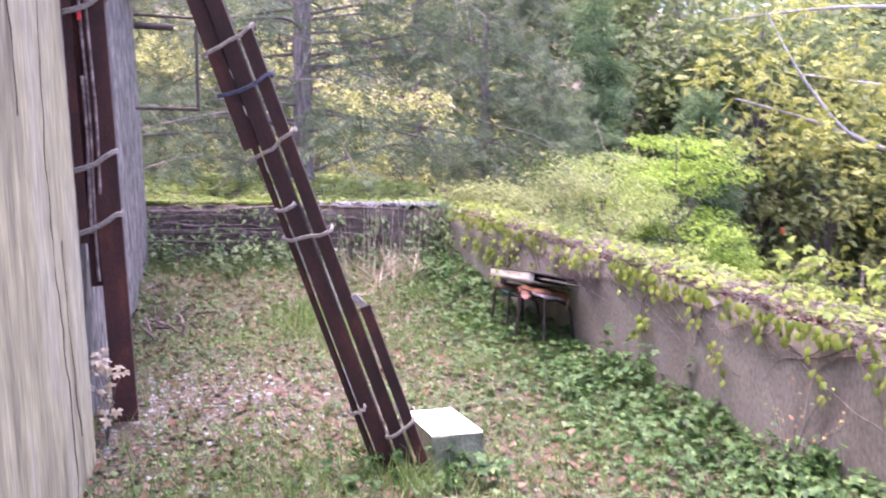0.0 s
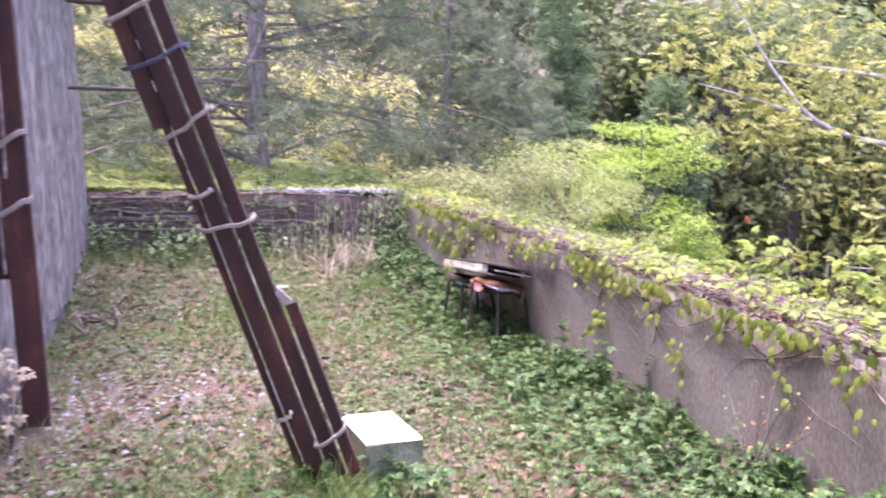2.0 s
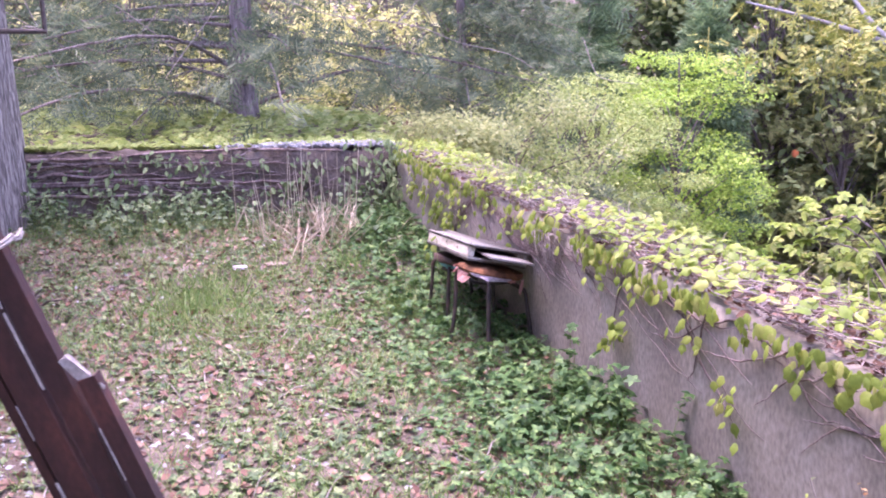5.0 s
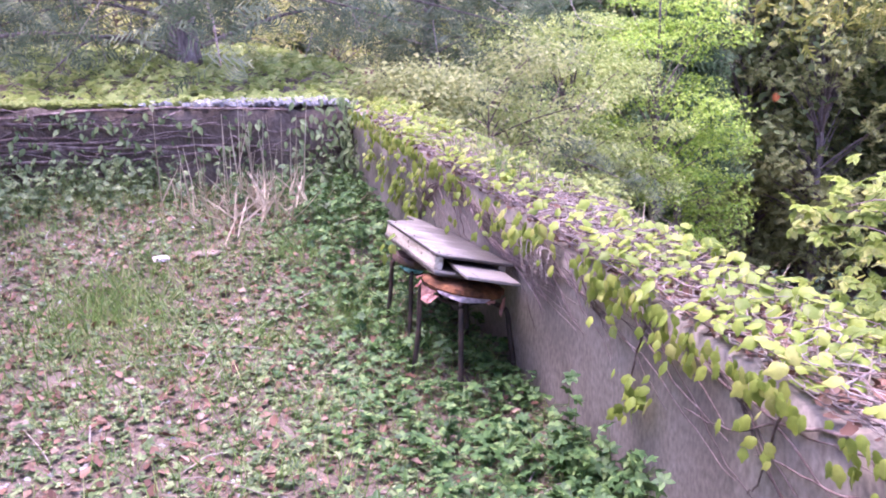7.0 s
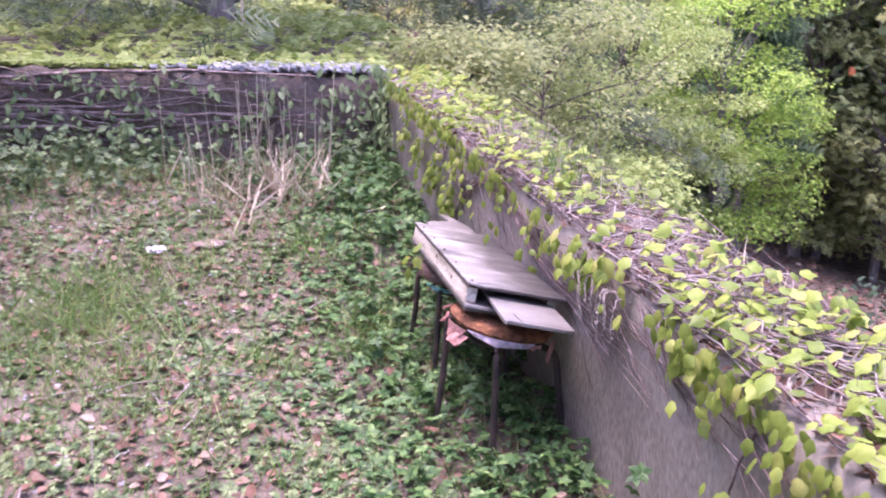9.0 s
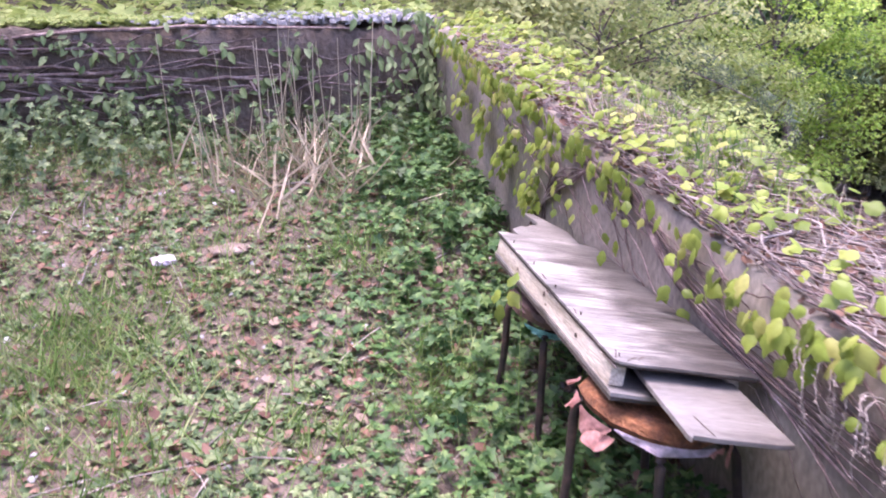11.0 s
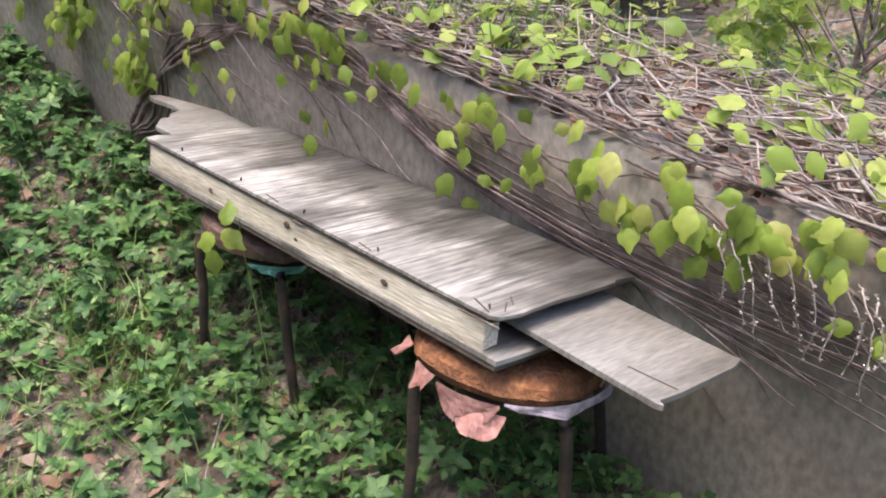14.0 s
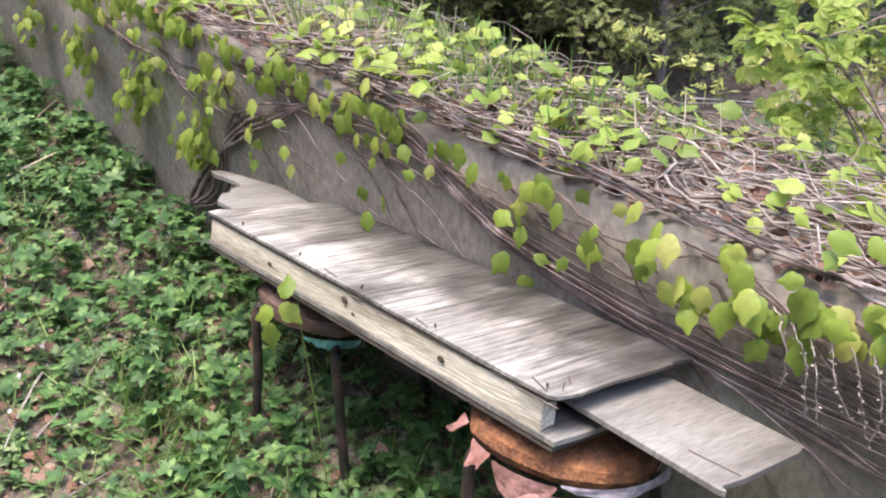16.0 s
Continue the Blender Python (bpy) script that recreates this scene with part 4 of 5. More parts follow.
near = creeper_leaf_places(290, 5.7, 7.7, 11, 0.9)
for q4 in zip(*near):
    place_leaf(q4[0], q4[1], float(q4[2]), float(q4[3]), vine)
blocks = []
for n, y0, y1, sd, cv in ((1600, 2.0, 5.9, 12, 0.78), (1120, 7.2, 10.05, 13, 0.76), (60, 5.7, 7.6, 14, 0.95)):
    L, N, S, Z = creeper_leaf_places(n, y0, y1, sd, cv)
    v, f = spread(LEAF_CREEPER, L, N, S, Z * 1.05)
    blocks.append((v - inv, f, 0))
# hanging bunches on the face
for cy, cz, n in ((4.44, 0.37, 14), (4.67, 0.56, 9), (5.34, 0.40, 26), (4.07, 0.59, 8), (3.62, 0.44, 5), (3.2, 0.48, 9), (5.15, 0.62, 10), (5.55, 0.66, 12), (6.54, 0.74, 7), (6.44, 0.68, 9), (6.34, 0.72, 10), (6.28, 0.70, 9), (6.2, 0.76, 9), (6.1, 0.76, 9), (6.05, 0.62, 4), (6.86, 0.64, 6), (6.7, 0.68, 4), (7.31, 0.62, 4), (7.12, 0.70, 4), (7.77, 0.62, 12), (8.0, 0.68, 22), (8.15, 0.5, 40), (8.35, 0.7, 24), (8.5, 0.56, 40), (8.9, 0.62, 40), (9.3, 0.66, 30)):
    n3 = np.stack([-np.ones(n), rng.normal(-0.15, 0.55, n), rng.uniform(0.3, 1.6, n)], 1)
    big = 1.15 if 5.9 < cy < 6.6 else 1.0
    L = np.stack([2.6 - rng.uniform(0.02, 0.07, n), cy + rng.normal(0, 0.03 if 6.0 < cy < 7.4 else 0.055, n), cz + rng.normal(0, 0.035 if 6.0 < cy < 7.4 else 0.05, n)], 1)
    v, f = spread(LEAF_CREEPER, L, n3, math.pi + rng.normal(0, 0.7, n), big * rng.uniform(0.03, 0.053, n))
    blocks.append((v - inv, f, 0))
tagged(arrays("foliage", blocks, [F_CREEPER], vine), kind="stuff")
# moss and dry litter on top of the wall
n = 5000
y = rng.uniform(1.8, 9.7, n)
L = np.stack([2.6 + rng.uniform(0.0, 0.36, n), y, top_z(y) + 0.005 + rng.uniform(0, 0.03, n)], 1)
v, f = spread(LEAF_DEAD, L, np.stack([rng.normal(0, 0.6, n), rng.normal(0, 0.6, n), np.ones(n)], 1), rng.uniform(0, 6.3, n), rng.uniform(0.015, 0.04, n))
tagged(arrays("leaf_litter", [(v, f, 0)], [F_DEAD]), "brown dry leaf litter among stems on the wall", "leaf litter", kind="stuff")
n = 1500
y = np.concatenate([rng.normal(7.15, 0.22, n // 3), rng.normal(7.75, 0.25, n // 3), rng.uniform(2.5, 9.7, n - 2 * (n // 3))])
L = np.stack([2.6 + rng.uniform(0.08, 0.36, n), y, top_z(y)], 1)
v, f = spread(BLADE, L, np.stack([rng.normal(0, 0.35, n), rng.normal(0, 0.35, n), np.ones(n)], 1), rng.uniform(0, 6.3, n), rng.uniform(0.05, 0.16, n))
v2 = v.reshape(n, -1, 3)
f2 = BLADE[1]
cut = n // 2
fa = (f2[None] + (np.arange(cut) * len(BLADE[0]))[:, None, None]).reshape(-1, 4)
tagged(arrays("grass", [(v2[:cut].reshape(-1, 3), fa, 0), (v2[cut:2 * cut].reshape(-1, 3), fa, 1)], [F_GRASS, F_STRAW]), "green and straw-coloured grass growing on the wall top", "grass", kind="stuff")
# dry seed heads hanging at the wall
dry = thing("dry_seed_stalk", (2.57, 6.15, 0.66), "pale dry seed stalks hanging over the wall", "dry plant")
for i in range(11):
    r = np.random.default_rng(4100 + i)
    y0 = 0.12 - 0.03 * i
    pts = curve_points([(0.03, y0 + 0.05, 0.02), (-0.03, y0 + 0.02, 0.045), (-0.05, y0 - 0.01, 0.0), (-0.045, y0 - 0.015 + r.normal(0, 0.015), -0.06 - 0.02 * (i % 3))], 16)
    pts = pts + np.cumsum(r.normal(0, 0.0022, (16, 3)), axis=0)
    sb = [(*tube(pts, np.linspace(0.0018, 0.001, 16), 4), 0)]
    k = 30
    v, f = spread(LEAF_DEAD, pts[r.integers(4, 16, k)] + r.normal(0, 0.0022, (k, 3)), r.normal(0, 1, (k, 3)), r.uniform(0, 6, k), r.uniform(0.003, 0.007, k))
    arrays("stalk", sb + [(v, f, 0)], [M_DRYHEAD], dry)
# young reddish shoots in front of the wall
shoots = thing("red_shoots", (2.44, 3.62, float(ground_z(2.44, 3.62))), "thin young shoots with reddish new leaves by the wall", "shrub")
for i in range(9):
    r = np.random.default_rng(4300 + i)
    tip = np.array([r.uniform(-0.06, 0.1), r.normal(0, 0.16), r.uniform(0.28, 0.55)])
    pts = curve_points([(0, 0.02 * i - 0.08, -0.02), tip * (0.4, 0.5, 0.55) + r.normal(0, 0.015, 3), tip], 9)
    arrays("stem", [(*tube(pts, np.linspace(0.004, 0.0018, 9), 4), 0)], [M_PALETWIG], shoots)
    k = 5
    for q8 in range(k):
        v, f = spread(LEAF_OVAL, pts[r.integers(4, 9, 1)] + r.normal(0, 0.012, (1, 3)), np.array([[r.normal(-0.6, 0.5), r.normal(0, 0.5), 1.0]]), r.uniform(0, 6, 1), r.uniform(0.012, 0.026, 1))
        arrays("leaf", [(v, f, 0)], [F_RED if i % 3 else F_CREEPER], shoots)
# ivy filling the corner where the two walls meet
ivy = thing("corner_ivy", (2.5, 10.0, 0.3), "dark green ivy climbing the corner of the two walls", "ivy")
r = np.random.default_rng(4500)
io = np.array([2.5, 10.0, 0.3])
n = 330
zz = 0.22 + 0.8 * r.random(n) ** 1.3
a = np.abs(r.normal(0, 0.26, n)) * (1.15 - 0.5 * (zz - 0.2))
on_end = r.random(n) < 0.62
cx = 2.57 - np.where(on_end, a, r.uniform(0.01, 0.07, n))
cy = np.where(on_end, far_wall_y(cx) - r.uniform(0.03, 0.1, n), 10.06 - a * 1.3)
nm = np.where(on_end[:, None], np.stack([r.normal(-0.2, 0.4, n), -np.ones(n), r.uniform(0.1, 0.9, n)], 1), np.stack([-np.ones(n), r.normal(-0.3, 0.4, n), r.uniform(0.1, 0.9, n)], 1))
v, f = spread(LEAF_MID, np.stack([cx, cy, zz], 1) - io, nm, math.pi + r.normal(0, 0.7, n), r.uniform(0.03, 0.075, n))
tagged(arrays("foliage", [(v, f, 0)], [F_WEEDPALE], ivy), kind="stuff")
for i in range(7):
    x0 = r.uniform(2.1, 2.56)
    pts = curve_points([(x0, far_wall_y(x0) - 0.025, 0.2), (x0 + r.normal(0, 0.06), far_wall_y(x0) - 0.03, 0.55), (min(2.57, x0 + r.normal(0.05, 0.08)), far_wall_y(x0) - 0.02, 0.95)], 10)
    arrays("stem", [(*tube(pts - io, np.linspace(0.006, 0.002, 10), 5), 0)], [M_TWIG], ivy)


# vines on the end wall
evine = thing("ivy_vine", (1.0, 10.4, 0.6), "thin woody vine with small leaves on the dark end wall", "vine")
einv = np.array([1.0, 10.4, 0.6])
eb, el = [], []
for i in range(60):
    r = np.random.default_rng(3000 + i)
    x0, n = r.uniform(-0.6, 2.4), 14
    t = np.linspace(0, 1, n)
    x = np.clip(x0 + r.uniform(-1.2, 1.2) * t, -0.65, 2.55)
    z = r.uniform(0.35, 0.95) + r.uniform(-0.4, 0.1) * t + 0.03 * np.sin(t * 8 + i)
    p = np.stack([x, far_wall_y(x) - 0.025, np.clip(z, 0.25, 0.95)], 1)
    eb.append((*tube(p - einv, np.linspace(r.uniform(0.004, 0.011), 0.002, n), 5), 0))
    k = 14 if i % 2 else 5
    L = p[r.integers(2, n, k)] + r.normal(0, 0.03, (k, 3)) * (1, 0.3, 1)
    v, f = spread(LEAF_MID, L - einv, np.stack([r.normal(0, 0.4, k), -np.ones(k), r.uniform(0, 0.9, k)], 1), math.pi + r.normal(0, 0.7, k), r.uniform(0.04, 0.08, k))
    el.append((v, f, 0))
for i in range(9):
    r = np.random.default_rng(3600 + i)
    x = np.linspace(-0.65, r.uniform(0.6, 2.2), 16)
    z = r.uniform(0.5, 0.92) + np.cumsum(r.normal(0, 0.012, 16))
    eb.append((*tube(np.stack([x, far_wall_y(x) - 0.02, np.clip(z, 0.35, 0.95)], 1) - einv, np.linspace(r.uniform(0.012, 0.022), 0.006, 16), 6), 0))
arrays("stem", eb, [M_TWIG], evine)
tagged(arrays("foliage", el, [F_WEEDPALE], evine), kind="stuff")
# moss fringe and low growth along the end wall's top
n = 3800
x = rng.uniform(-0.7, 2.6, n)
L = np.stack([x, far_wall_y(x) + np.abs(rng.normal(0, 0.16, n)) + 0.02, np.where(x < 1.3, 0.93, 0.96) + rng.uniform(0, 0.04, n)], 1)
keep = (x < 1.35) | (rng.random(n) < 0.15)
L = L[keep]
n = len(L)
v, f = spread(WEED_C, L, np.stack([rng.normal(0, 0.3, n), rng.normal(-0.2, 0.3, n), np.ones(n)], 1), rng.uniform(0, 6.3, n), rng.uniform(0.015, 0.038, n))
tagged(arrays("moss", [(v, f, 0)], [F_PALEMAPLE]), "yellow-green moss and sprouts along the wall top", "moss", kind="stuff")


# ---- ground cover in the yard ----
def scatter(n, dens, seed):
    """Places in the yard kept by a density between 0 and 1."""
    r = np.random.default_rng(seed)
    x, y = r.uniform(-0.66, 2.58, n), r.uniform(1.2, 10.7, n)
    ok = (y < far_wall_y(x) - 0.04) & (r.random(n) < dens(x, y)) & ~((np.abs(x - 1.03) < 0.14) & (np.abs(y - 4.36) < 0.24))
    ok &= ~((x > 2.18) & (y > 6.35) & (y < 7.7) & (r.random(n) < 0.2))
    x, y = x[ok], y[ok]
    return np.stack([x, y, ground_z(x, y)], 1), r


def patches(x, y, s, seed):
    return 0.5 + 0.5 * wobble(x * s + seed, y * s - seed * 1.7)


def gravel(x, y):
    return np.exp(-(((x + 0.15) / 0.75) ** 2 + ((y - 5.6) / 0.75) ** 2))


def green(x, y):
    return np.clip(0.25 + 0.75 * step((x - 1.2) / 0.9) + 0.45 * patches(x, y, 1.7, 1) - 0.9 * gravel(x, y), 0, 1)


def clumps(x, y):
    """Bare and overgrown spots, so that litter shows between the weeds."""
    a = wobble(x * 1.9 + 0.4 * np.sin(y * 3.7), y * 1.6 + 2.0) + 0.6 * wobble(x * 4.3 + 1.0, y * 3.9)
    return 0.33 + 0.67 * step((a + 0.45) / 0.8)


def upright(r, n, s=0.35):
    return np.stack([r.normal(0, s, n), r.normal(0, s, n), np.ones(n)], 1)


for nm, tmpl, cnt, dens, mat, lo, hi, lb, cat, seed in (
    ("weed_patch", WEED_A, 16000, lambda x, y: np.clip(green(x, y) + 0.25, 0, 1) * clumps(x, y) - 0.5 * gravel(x, y), F_WEED, 0.017, 0.036, "dense low green weeds with broad leaflets", "weeds", 21),
    ("lush_weed_patch", WEED_A, 22000, lambda x, y: np.clip(step((x - 1.5) / 0.6) * 0.9, 0, 1), F_LUSH, 0.018, 0.042, "lush green weeds along the foot of the wall", "weeds", 25),
    ("clover_patch", WEED_B, 20000, lambda x, y: (0.45 + 0.4 * patches(x, y, 2.3, 4)) * clumps(x, y) - 0.35 * gravel(x, y), F_WEEDPALE, 0.014, 0.034, "pale green low weeds across the yard", "weeds", 22),
    ("sprout_patch", WEED_C, 12000, lambda x, y: 0.4 + 0.3 * patches(x, y, 3.1, 2) - 0.4 * gravel(x, y), F_WEED, 0.012, 0.03, "small green sprouts among dead leaves", "weeds", 23),
):
    L, r = scatter(cnt, dens, seed)
    n = len(L)
    if nm == "lush_weed_patch":
        L[:, 2] += r.uniform(0, 0.09, n) * step((L[:, 0] - 1.7) / 0.5)
    v, f = spread(tmpl, L, upright(r, n, 0.28), r.uniform(0, 6.3, n), r.uniform(lo, hi, n))
    tagged(arrays(nm, [(v, f, 0)], [mat]), lb, cat, kind="stuff")

# taller weeds against the wall and under the bench
def tall_weed(n, seed, dens, mat, name, lb, hmin, hmax):
    L, r = scatter(n, dens, seed)
    bl = []
    st = []
    for p in L:
        h = r.uniform(hmin, hmax)
        lean = r.normal(0, 0.12, 2)
        top = p + (lean[0] * h, lean[1] * h, h)
        top[0] = min(top[0], 2.57)
        st.append((*tube(np.linspace(p, top, 3), [0.002, 0.0018, 0.001], 3), 1))
        k = int(r.integers(6, 10))
        tt = np.linspace(0.2, 1, k)[:, None]
        loc = p + (top - p) * tt + r.normal(0, 0.018, (k, 3))
        loc[:, 0] = np.minimum(loc[:, 0], 2.57)
        v, f = spread(WEED_B, loc, upright(r, k, 0.5), r.uniform(0, 6.3, k), r.uniform(0.022, 0.042, k))
        bl.append((v, f, 0))
    tagged(arrays(name, bl + st, [mat, F_GRASS]), lb, "weeds", kind="stuff")


tall_weed(4200, 31, lambda x, y: np.clip(step((x - 1.9) / 0.5) * (0.55 + 0.4 * patches(x, y, 1.3, 3)) + 0.75 * np.exp(-((x - 0.78) / 0.3) ** 2 - ((y - 4.02) / 0.14) ** 2) + 0.8 * np.exp(-((x - 1.05) / 0.25) ** 2 - ((y - 3.98) / 0.12) ** 2), 0, 0.8), F_LUSH, "tall_weeds", "taller green weeds against the wall and beams", 0.05, 0.16)
tall_weed(2600, 36, lambda x, y: 0.9 * step((x - 2.28) / 0.15) * np.exp(-((y - 5.25) / 0.6) ** 2), F_LUSH, "leafy_weeds", "leafy green weeds growing up the foot of the wall", 0.1, 0.3)
tall_weed(2200, 32, lambda x, y: step((y - 9.0 + 0.25 * np.sin(x * 4)) / 0.9) * 0.9, F_WEED, "wall_foot_weeds", "green weeds at the foot of the end wall", 0.1, 0.34)

# grass: tufts and loose blades
gb_blocks = []
for cx, cy, n, rad, h in ((1.0, 7.3, 260, 0.22, 0.2), (1.35, 6.75, 120, 0.12, 0.16), (2.05, 7.35, 160, 0.07, 0.17), (0.9, 7.95, 560, 0.2, 0.2), (1.93, 8.5, 160, 0.1, 0.2), (1.63, 7.3, 140, 0.09, 0.15), (0.7, 7.7, 260, 0.16, 0.2), (1.15, 8.3, 200, 0.16, 0.17), (2.1, 7.6, 150, 0.08, 0.2), (0.75, 8.2, 200, 0.14, 0.2), (-0.25, 3.98, 420, 0.2, 0.13), (0.25, 4.0, 420, 0.25, 0.15), (0.78, 4.02, 300, 0.14, 0.2), (1.35, 4.05, 420, 0.28, 0.14), (1.9, 4.4, 360, 0.3, 0.13), (1.25, 4.75, 260, 0.2, 0.14), (0.35, 2.6, 200, 0.4, 0.14), (0.2, 3.4, 260, 0.4, 0.16), (0.5, 4.35, 260, 0.3, 0.15), (1.7, 6.5, 120, 0.1, 0.12), (0.1, 7.4, 140, 0.2, 0.14), (1.2, 3.7, 160, 0.3, 0.13), (1.45, 8.6, 160, 0.3, 0.18), (1.3, 5.2, 120, 0.12, 0.12)):
    n = int(n * 0.9)
    x, y = cx + rng.normal(0, rad, n), cy + rng.normal(0, rad, n)
    L = np.stack([x, y, ground_z(x, y)], 1)
    v, f = spread(BLADE, L, upright(rng, n, 0.75), rng.uniform(0, 6.3, n), h * rng.uniform(0.25, 1.0, n))
    gb_blocks.append((v, f, 0))
L, r = scatter(42000, lambda x, y: 0.35 + 0.5 * patches(x, y, 1.1, 7) - 0.3 * gravel(x, y), 33)
n = len(L)
v, f = spread(BLADE, L, upright(r, n, 0.6), r.uniform(0, 6.3, n), r.uniform(0.05, 0.13, n))
gb_blocks.append((v, f, 0))
tagged(arrays("grass", gb_blocks, [F_GRASS]), "loose green grass tufts in the yard", "grass", kind="stuff")
# dry reeds in the far corner
n = 200
x, y = rng.normal(1.72, 0.22, n), rng.normal(9.4, 0.2, n)
L = np.stack([x, y, ground_z(x, y)], 1)
v, f = spread(BLADE, L, upright(rng, n, 0.75), rng.uniform(0, 6.3, n), rng.uniform(0.12, 0.4, n))
sb = [(v, f, 0)]
for i in range(34):
    p = np.array([rng.normal(1.72, 0.3), rng.normal(9.6, 0.2), 0.2])
    q2 = p + (rng.normal(0, 0.07), rng.normal(0, 0.05), rng.uniform(0.4, 0.85))
    sb.append((*tube(np.linspace(p, q2, 4), [0.005, 0.004, 0.003, 0.002], 5), 0))
tagged(arrays("dry_reeds", sb, [F_STRAW]), "straw-coloured dry reeds standing in the corner", "dry grass", kind="stuff")
# dead leaves and chips
L, r = scatter(19000, lambda x, y: np.clip(0.75 - 0.25 * step((x - 1.9) / 0.5) + 0.2 * patches(x, y, 2, 9), 0, 1), 34)
L[:, 2] += r.uniform(0.003, 0.02, len(L))
n = len(L)
v, f = spread(LEAF_DEAD, L, upright(r, n, 0.4), r.uniform(0, 6.3, n), 0.012 + 0.042 * r.random(n) ** 2.4)
tagged(arrays("dead_leaves", [(v, f, 0)], [F_DEAD]), "brown and tan dead leaves on the ground", "leaf litter", kind="stuff")
L, r = scatter(16000, lambda x, y: np.clip(gravel(x, y) * 1.1 + 0.06, 0, 1), 35)
n = len(L)
CHIP = (np.array([(-0.5, -0.4, 0), (0.5, -0.3, 0), (0.4, 0.5, 0), (-0.45, 0.4, 0), (0, 0, 0.4)]), np.array([(0, 1, 4), (1, 2, 4), (2, 3, 4), (3, 0, 4)]))
v, f = spread(CHIP, L, upright(r, n, 0.3), r.uniform(0, 6.3, n), r.uniform(0.01, 0.035, n))
tagged(arrays("gravel", [(v, f, 0)], [M_CAP]), "pale grey gravel and stone chips by the building", "gravel", kind="stuff")
# fallen twigs
tw = []
for i in range(120):
    x, y, a, ln = rng.uniform(-0.4, 2.4), rng.uniform(2.5, 9.3), rng.uniform(0, 6.3), rng.uniform(0.1, 0.45)
    t = np.linspace(0, 1, 5)
    px, py = x + ln * t * math.cos(a), np.minimum(y + ln * t * math.sin(a), 9.4)
    px = np.clip(px, -0.6, 2.55)
    tw.append((*tube(np.stack([px, py, ground_z(px, py) + 0.02 + 0.015 * np.sin(t * 5 + i)], 1), np.linspace(0.004, 0.0015, 5), 4), 0))
tagged(arrays("fallen_twigs", tw, [M_PALETWIG]), "thin dry twigs lying in the weeds", "twigs", kind="stuff")

# pale maple seedling at the corner of the stucco wall
seed_maple = thing("maple_seedling", (-0.54, 4.85, 0), "small maple seedling with pale tan leaves by the building", "seedling")
sb, lf = [], []
STAR = palm_of(LEAF_SIMPLE, 5, 3.8, -0.25)
for i in range(9):
    tip = np.array([rng.uniform(-0.06, 0.1), rng.uniform(-0.1, 0.08), rng.uniform(0.16, 0.42)])
    sb.append((*tube(curve_points([(0, 0, -0.03), tip * (0.4, 0.4, 0.7), tip], 6), np.linspace(0.004, 0.0015, 6), 5), 0))
    k = 3
    v, f = spread(STAR, tip + rng.normal(0, 0.02, (k, 3)), np.stack([rng.normal(0.2, 0.4, k), rng.normal(-0.7, 0.4, k), np.ones(k)], 1), rng.uniform(0, 6.3, k), rng.uniform(0.03, 0.048, k))
    lf.append((v, f, 0))
arrays("stem", sb, [M_TWIG], seed_maple)
arrays("foliage", lf, [F_STRAW], seed_maple)
# a sprout leaning over the front of the bench
sprout = thing("sprout", (2.20, 7.05, 0), "green creeper sprout leaning on the bench", "plant")
p = curve_points([(0, 0, 0), (0.01, 0.03, 0.25), (0.035, 0.10, 0.45), (0.02, 0.07, 0.53)], 14)
arrays("stem", [(*tube(p, np.linspace(0.0016, 0.001, 14), 5), 0)], [F_GRASS], sprout)
for j, (dx, dz, sp) in enumerate(((0.0, 0.0, 0.4), (-0.02, -0.03, 2.0), (0.01, -0.035, 4.2), (-0.01, -0.08, 3.4))):
    v, f = spread(LEAF_CREEPER, np.array([[0.02 + dx - 0.03, 0.07 + 0.02 * j, 0.53 + dz]]), np.array([[-0.7, -0.3, 0.6]]), np.array([sp]), [0.055])
    arrays("leaf", [(v, f, 0)], [F_CREEPER], sprout)

# litter on the ground
paper = thing("paper_scrap", (1.10, 8.6, float(ground_z(1.10, 8.6)) + 0.02), "crumpled white paper scrap in the grass", "litter")
bm = pad(0.05, 0.035, 0.035, 9)
for v in bm.verts:
    v.co *= 1 + 0.35 * noise.noise(v.co * 60)
part("paper", bm, M_LILAC, paper)
for i, (x, y, sx, sy) in enumerate(((1.37, 8.68, 0.09, 0.06), (0.70, 7.0, 0.06, 0.05), (0.55, 6.6, 0.05, 0.04), (1.93, 8.5, 0.035, 0.03), (0.75, 8.3, 0.08, 0.05))):
    st = thing("flat_stone", (x, y, float(ground_z(x, y)) + 0.008), "small flat pinkish-grey stone among the weeds", "stone", "stones in the yard", rz=37 * i)
    bm = pad(sx, sy, 0.03, i)
    for v in bm.verts:
        v.co *= 1 + 0.2 * noise.noise(v.co * 25 + Vector((i, 0, 0)))
    part("stone", bm, M_STONE, st)


# ---- trees ----
def trunk_line(base, height, lean, seed, n=14, sway=0.06):
    r = np.random.default_rng(seed)
    t = np.linspace(0, 1, n)
    wob = np.cumsum(r.normal(0, sway / math.sqrt(n), (n, 2)), axis=0) * height * 0.15
    return np.stack([base[0] + lean[0] * t * height + wob[:, 0], base[1] + lean[1] * t * height + wob[:, 1], base[2] + height * t], 1)


def limb_parts(blocks, mat, root, single):
    """Each limb a part of its own, or the thin branchwork of a far tree as one."""
    if single:
        for b in blocks:
            arrays("limb", [b], [mat], root)
    else:
        tagged(arrays("branchwork", blocks, [mat], root), kind="stuff")


